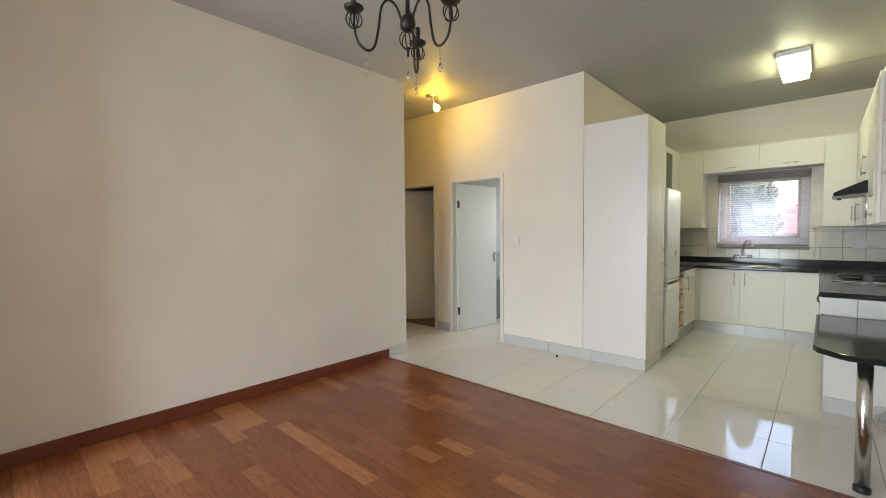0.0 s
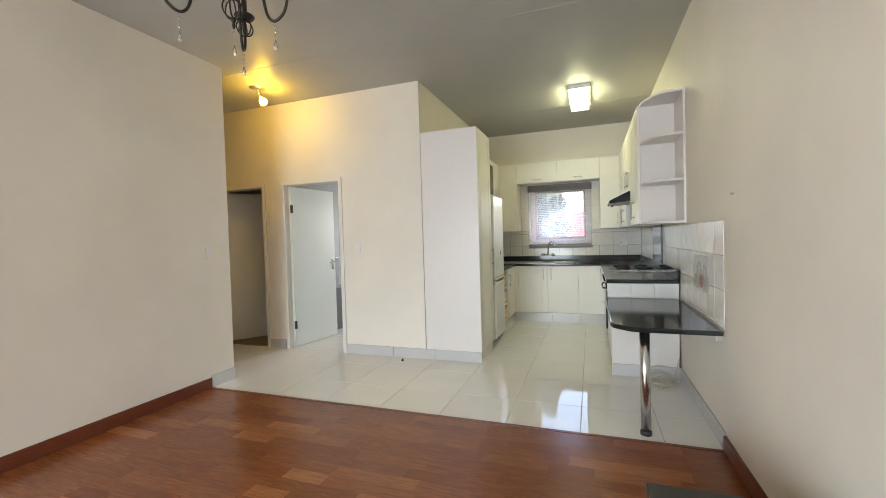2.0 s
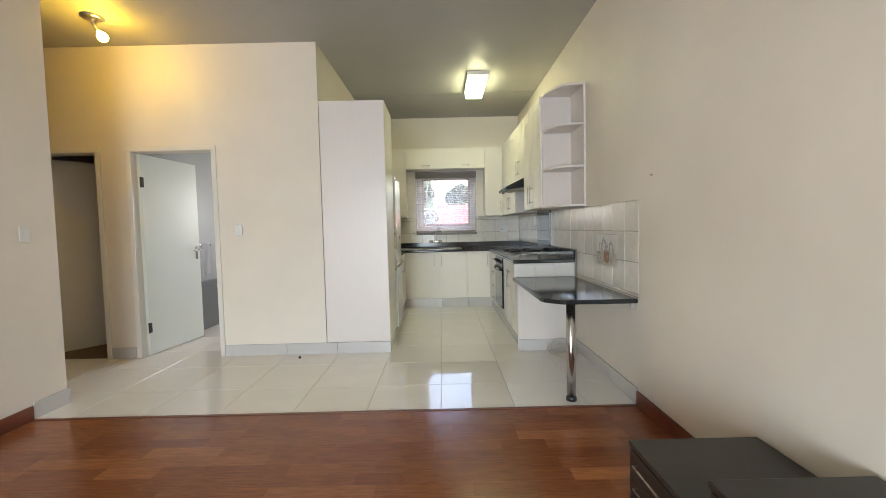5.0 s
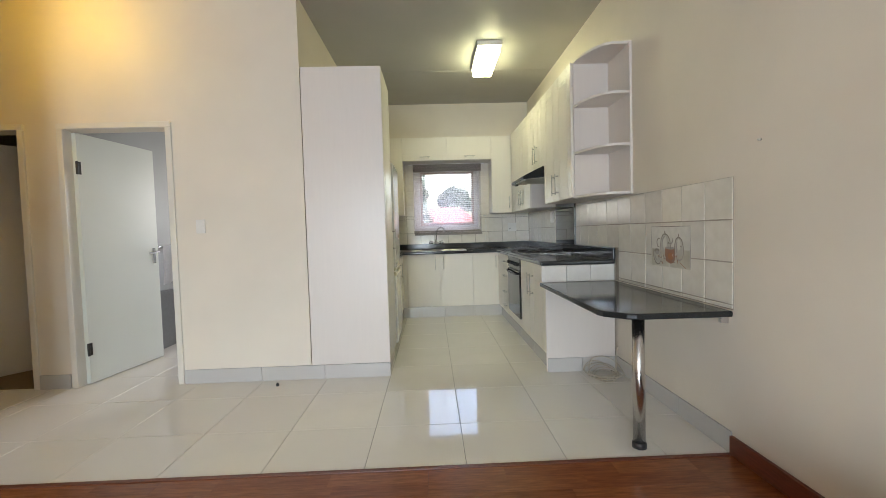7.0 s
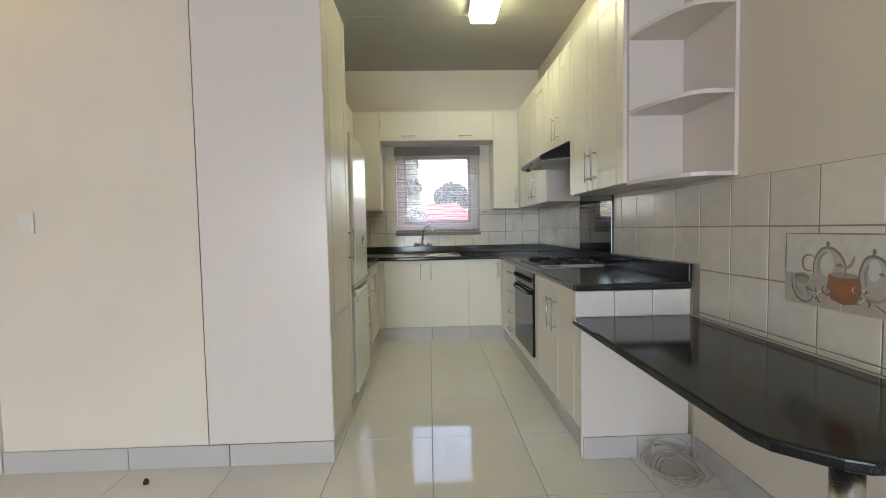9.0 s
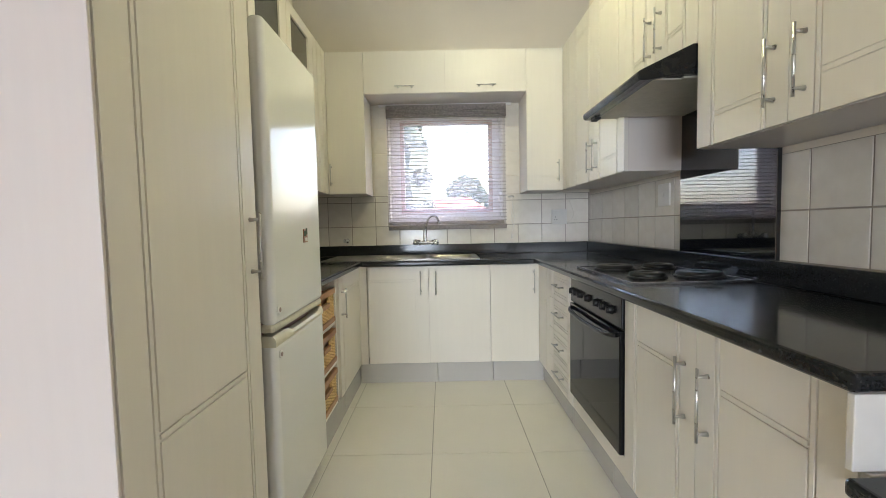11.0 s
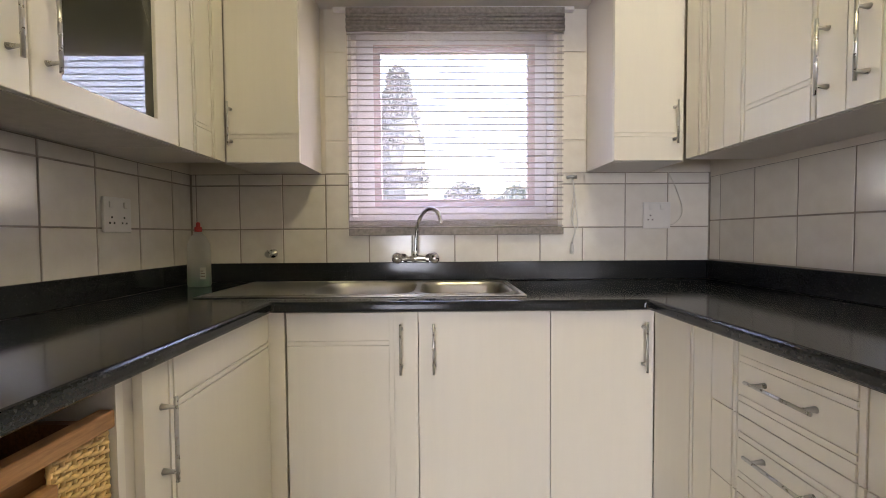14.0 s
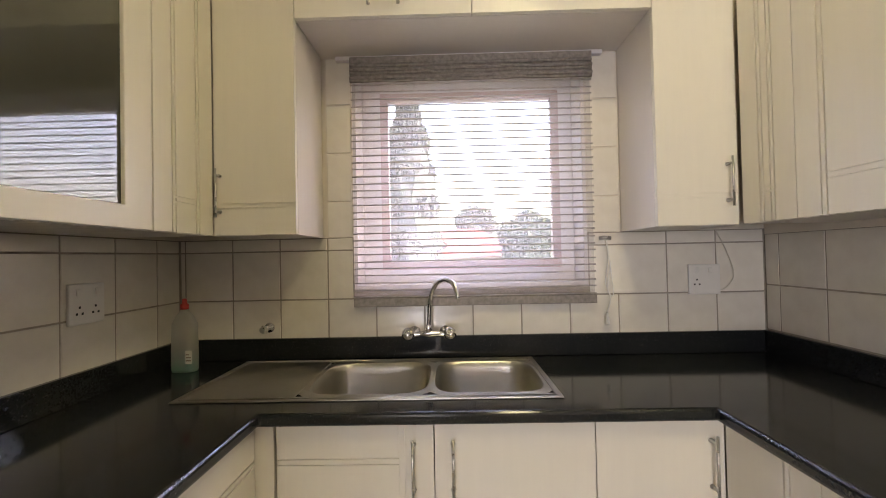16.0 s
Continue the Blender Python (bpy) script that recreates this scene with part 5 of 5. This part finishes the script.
rows_niche = steps(1.150, 0.2072, 1.411, 2.205)
cols_n = steps(-0.913, 0.2046, -1.548, 0.923)
TNX = facing("-y", 0, 8.0302, 0)
lay(wall_back, TNX, cols_n, rows_n, 0.0055, 0.004, M_TILE, lambda a, b, c, d: -0.86 < (a + b) / 2 < 0.25 and d > 1.2)
cut = [u for u in cols_n if -0.93 < u < 0.34]
lay(wall_back, TNX, [cut[0], -0.803], rows_n[1:] + rows_niche[1:], 0.0055, 0.004, M_TILE, lambda a, b, c, d: c < 1.14)
lay(wall_back, TNX, [0.193, 0.33], rows_n[1:] + rows_niche[1:], 0.0055, 0.004, M_TILE, lambda a, b, c, d: c < 1.14)
TEX = facing("-x", 0.9252, 0, 0)
rows_e = steps(0.967, 0.2115, 0.732, 1.389)
cols_e = [-u for u in steps(3.806, 0.2075, 3.806, 8.028)][::-1]
lay(wall_right, TEX, [u for u in cols_e if u > -5.11], rows_e, 0.0055, 0.004, M_TILE)
lay(wall_right, TEX, [u for u in cols_e if u < -5.04], steps(0.967, 0.2115, 0.992, 1.389), 0.0055, 0.004, M_TILE, lambda a, b, c, d: a > -6.63 and b < -5.99)
lay(wall_left, facing("+x", -1.5502, 0, 0), steps(7.484, 0.2046, 6.405, 8.027), rows_n, 0.0055, 0.004, M_TILE)

# still life on two tiles
art = thing("picture_tile", (0.918, 4.34, 0.9), "printed still life of teapots and amber jar on wall tiles", "picture")
AR = facing("-x", 0.9248, 0, 0)
PU, PV, PW, PH = -4.555, 0.898, 0.42, 0.255
layer = [0.0013]


def on_print(points, material, label=""):
    """A flat patch of the print over an outline in fractions of its width and height; each lies a hair above the last."""
    layer[0] += 0.00004
    bm = bmesh.new()
    bm.faces.new([bm.verts.new(AR @ Vector((PU + PW * u, PV + PH * v, layer[0]))) for u, v in points])
    return part("print", bm, material, art, label)


def stroke(points, width, material):
    """A brush line through points, thin at its ends."""
    pts = [Vector((u * PW, v * PH)) for u, v in points]
    smooth = []
    for k in range(len(pts) - 1):
        p = [pts[max(k - 1, 0)], pts[k], pts[k + 1], pts[min(k + 2, len(pts) - 1)]]
        for q in range(5):
            t = q / 5
            smooth.append(0.5 * (2 * p[1] + (p[2] - p[0]) * t + (2 * p[0] - 5 * p[1] + 4 * p[2] - p[3]) * t * t + (3 * p[1] - p[0] - 3 * p[2] + p[3]) * t ** 3))
    smooth.append(pts[-1])
    one, two, n = [], [], len(smooth)
    for k, c in enumerate(smooth):
        d = (smooth[min(k + 1, n - 1)] - smooth[max(k - 1, 0)]).normalized()
        w = 0.62 * width * PH * (0.3 + 0.7 * math.sin(math.pi * (k + 0.5) / n))
        one.append(((c.x - d.y * w) / PW, (c.y + d.x * w) / PH))
        two.append(((c.x + d.y * w) / PW, (c.y - d.x * w) / PH))
    layer[0] += 0.00004
    bm = bmesh.new()
    a, b = ([bm.verts.new(AR @ Vector((PU + PW * u, PV + PH * v, layer[0]))) for u, v in side] for side in (one, two))
    for k in range(n - 1):
        bm.faces.new([a[k], b[k], b[k + 1], a[k + 1]])
    part("print", bm, material, art)


def oval(u, v, ru, rv, n=22, squash=1.0):
    return [(u + ru * math.cos(2 * math.pi * k / n), v + rv * math.copysign(abs(math.sin(2 * math.pi * k / n)) ** squash, math.sin(2 * math.pi * k / n))) for k in range(n)]


part("ground", boxes((PU, PU + 0.2085, PV, PV + PH, 0.0, 0.0012), (PU + 0.2115, PU + PW, PV, PV + PH, 0.0, 0.0012), m=AR), M_PICWHITE, art, "two pale tiles side by side")
for u0, u1 in ((0.004, 0.494), (0.506, 0.996)):
    on_print([(u0, 0.005), (u1, 0.005), (u1, 0.44), (u0, 0.44)], M_PICTABLE, "grey-beige table")
for line in (((0.0, 0.995), (0.5, 0.995), (1.0, 0.995)), ((0.003, 0.44), (0.003, 0.7), (0.003, 1.0)), ((0.997, 0.0), (0.997, 0.5), (0.997, 1.0))):
    stroke(line, 0.016, M_PICGREY)
# cup, teapot, coffee pot, jar
on_print(oval(0.17, 0.25, 0.10, 0.21, squash=0.8), M_PICPALE)
on_print(oval(0.40, 0.57, 0.135, 0.235, squash=0.8), M_PICPALE)
on_print(oval(0.74, 0.50, 0.105, 0.235, squash=0.8), M_PICPALE)
on_print(oval(0.385, 0.60, 0.055, 0.17), M_PICWHITE)
on_print(oval(0.735, 0.56, 0.045, 0.13), M_PICWHITE)
on_print(oval(0.16, 0.38, 0.075, 0.06), M_PICGREY)
on_print(oval(0.17, 0.34, 0.055, 0.05), M_SILVER)
on_print([(0.40, 0.48), (0.64, 0.48), (0.655, 0.28), (0.62, 0.13), (0.53, 0.09), (0.42, 0.14), (0.385, 0.28)], M_PICRED, "amber jar")
on_print(oval(0.53, 0.27, 0.07, 0.09), M_PICAMBER)
on_print(oval(0.52, 0.47, 0.115, 0.035), M_SILVER)
for path, w, m in (
        (((0.27, 0.42), (0.275, 0.62), (0.33, 0.78), (0.40, 0.81), (0.47, 0.76), (0.53, 0.60), (0.53, 0.44)), 0.028, M_PICGREY),
        (((0.31, 0.46), (0.315, 0.62), (0.35, 0.72), (0.39, 0.75)), 0.035, M_SILVER),
        (((0.27, 0.68), (0.21, 0.70), (0.17, 0.62), (0.19, 0.50), (0.26, 0.48)), 0.026, M_PICGREY),
        (((0.52, 0.56), (0.57, 0.60), (0.60, 0.72)), 0.035, M_SILVER),
        (((0.385, 0.81), (0.39, 0.86), (0.38, 0.89)), 0.04, M_PICGREY),
        (((0.46, 0.58), (0.49, 0.60), (0.51, 0.57)), 0.03, M_PICGREY),
        (((0.64, 0.30), (0.635, 0.50), (0.67, 0.68), (0.73, 0.73), (0.80, 0.68), (0.845, 0.50), (0.84, 0.30)), 0.028, M_PICGREY),
        (((0.685, 0.36), (0.68, 0.52), (0.70, 0.63)), 0.032, M_SILVER),
        (((0.73, 0.73), (0.735, 0.79), (0.73, 0.82)), 0.035, M_PICGREY),
        (((0.77, 0.52), (0.79, 0.53), (0.80, 0.50)), 0.028, M_PICGREY),
        (((0.07, 0.42), (0.08, 0.22), (0.14, 0.08), (0.22, 0.05), (0.27, 0.12)), 0.028, M_PICGREY),
        (((0.10, 0.40), (0.12, 0.22), (0.17, 0.14)), 0.028, M_SILVER),
        (((0.66, 0.28), (0.72, 0.20), (0.80, 0.22), (0.83, 0.30)), 0.03, M_SILVER),
        (((0.75, 0.16), (0.82, 0.09), (0.90, 0.02)), 0.014, M_PICRED)):
    stroke(path, w, m)
pr = random.Random(8)
for k in range(34):
    u, v = pr.uniform(0.20, 0.46), pr.uniform(0.06, 0.34)
    if k > 22:
        u, v = pr.uniform(0.58, 0.72), pr.uniform(0.12, 0.34)
    d = Vector((pr.uniform(-0.03, 0.03), pr.uniform(-0.05, 0.05)))
    stroke(((u - d.x, v - d.y), (u + 0.4 * d.y, v - 0.4 * d.x), (u + d.x, v + d.y)), pr.uniform(0.010, 0.022), pr.choice((M_PICGREY, M_SILVER, M_PICRED, M_PICWHITE, M_PICGREY)))

# polished floor tiles
FX = steps(-0.920, 0.5075, -3.60, 0.930)
FY = steps(4.270, 0.553, 3.824, 8.03)
lay(floor_tiled, facing("up"), FX, FY, 0.003, 0.006, M_FLOOR, lambda a, b, c, d: b < -1.6 and c > 5.9)
lay(floor_tiled, facing("up"), steps(-0.920, 0.5075, -5.95, -3.61), [4.09, 4.823, 5.19], 0.003, 0.006, M_FLOOR)
lay(floor_tiled, facing("up"), steps(-0.920, 0.5075, -3.60, -1.6), steps(4.270, 0.553, 5.93, 7.6), 0.003, 0.006, M_FLOOR)

# laminate boards, each of two rows of strips
def board_mesh(length, seed):
    rng = random.Random(seed)
    bm = bmesh.new()
    for r in range(2):
        x = 0.0
        first = True
        while x < length - 0.001:
            e = x + (rng.uniform(0.2, 0.6) if first else rng.uniform(0.42, 0.64))
            first = False
            if length - e < 0.14:
                e = length
            bx(bm, x, e, r * 0.0984, (r + 1) * 0.0984, -0.005, 0.0)
            x = e
    return mesh_of("board", bm, M_WOOD)


variants = {L: [board_mesh(L, 17 * k + int(L * 100)) for k in range(6)] for L in (1.28, 0.64, 0.53)}
rng = random.Random(5)
y, r = 3.792 - 0.197, 0
while y > -2.55:
    x = -3.163
    pattern = [(1.28, 1.28, 0.97), (0.64, 1.28, 1.28), (0.53, 1.28, 1.28)][r % 3]
    while x < 0.90:
        L = pattern[0] if x < -3.16 else 1.28
        if 0.925 - x < 1.28:
            L = min(variants, key=lambda q: abs(q - (0.925 - x)))
        ob = new("board", rng.choice(variants[L]))
        ob.location = (x, y, 0)
        under(ob, floor_wood)
        x += L + 0.0006
    y, r = y - 0.1975, r + 1
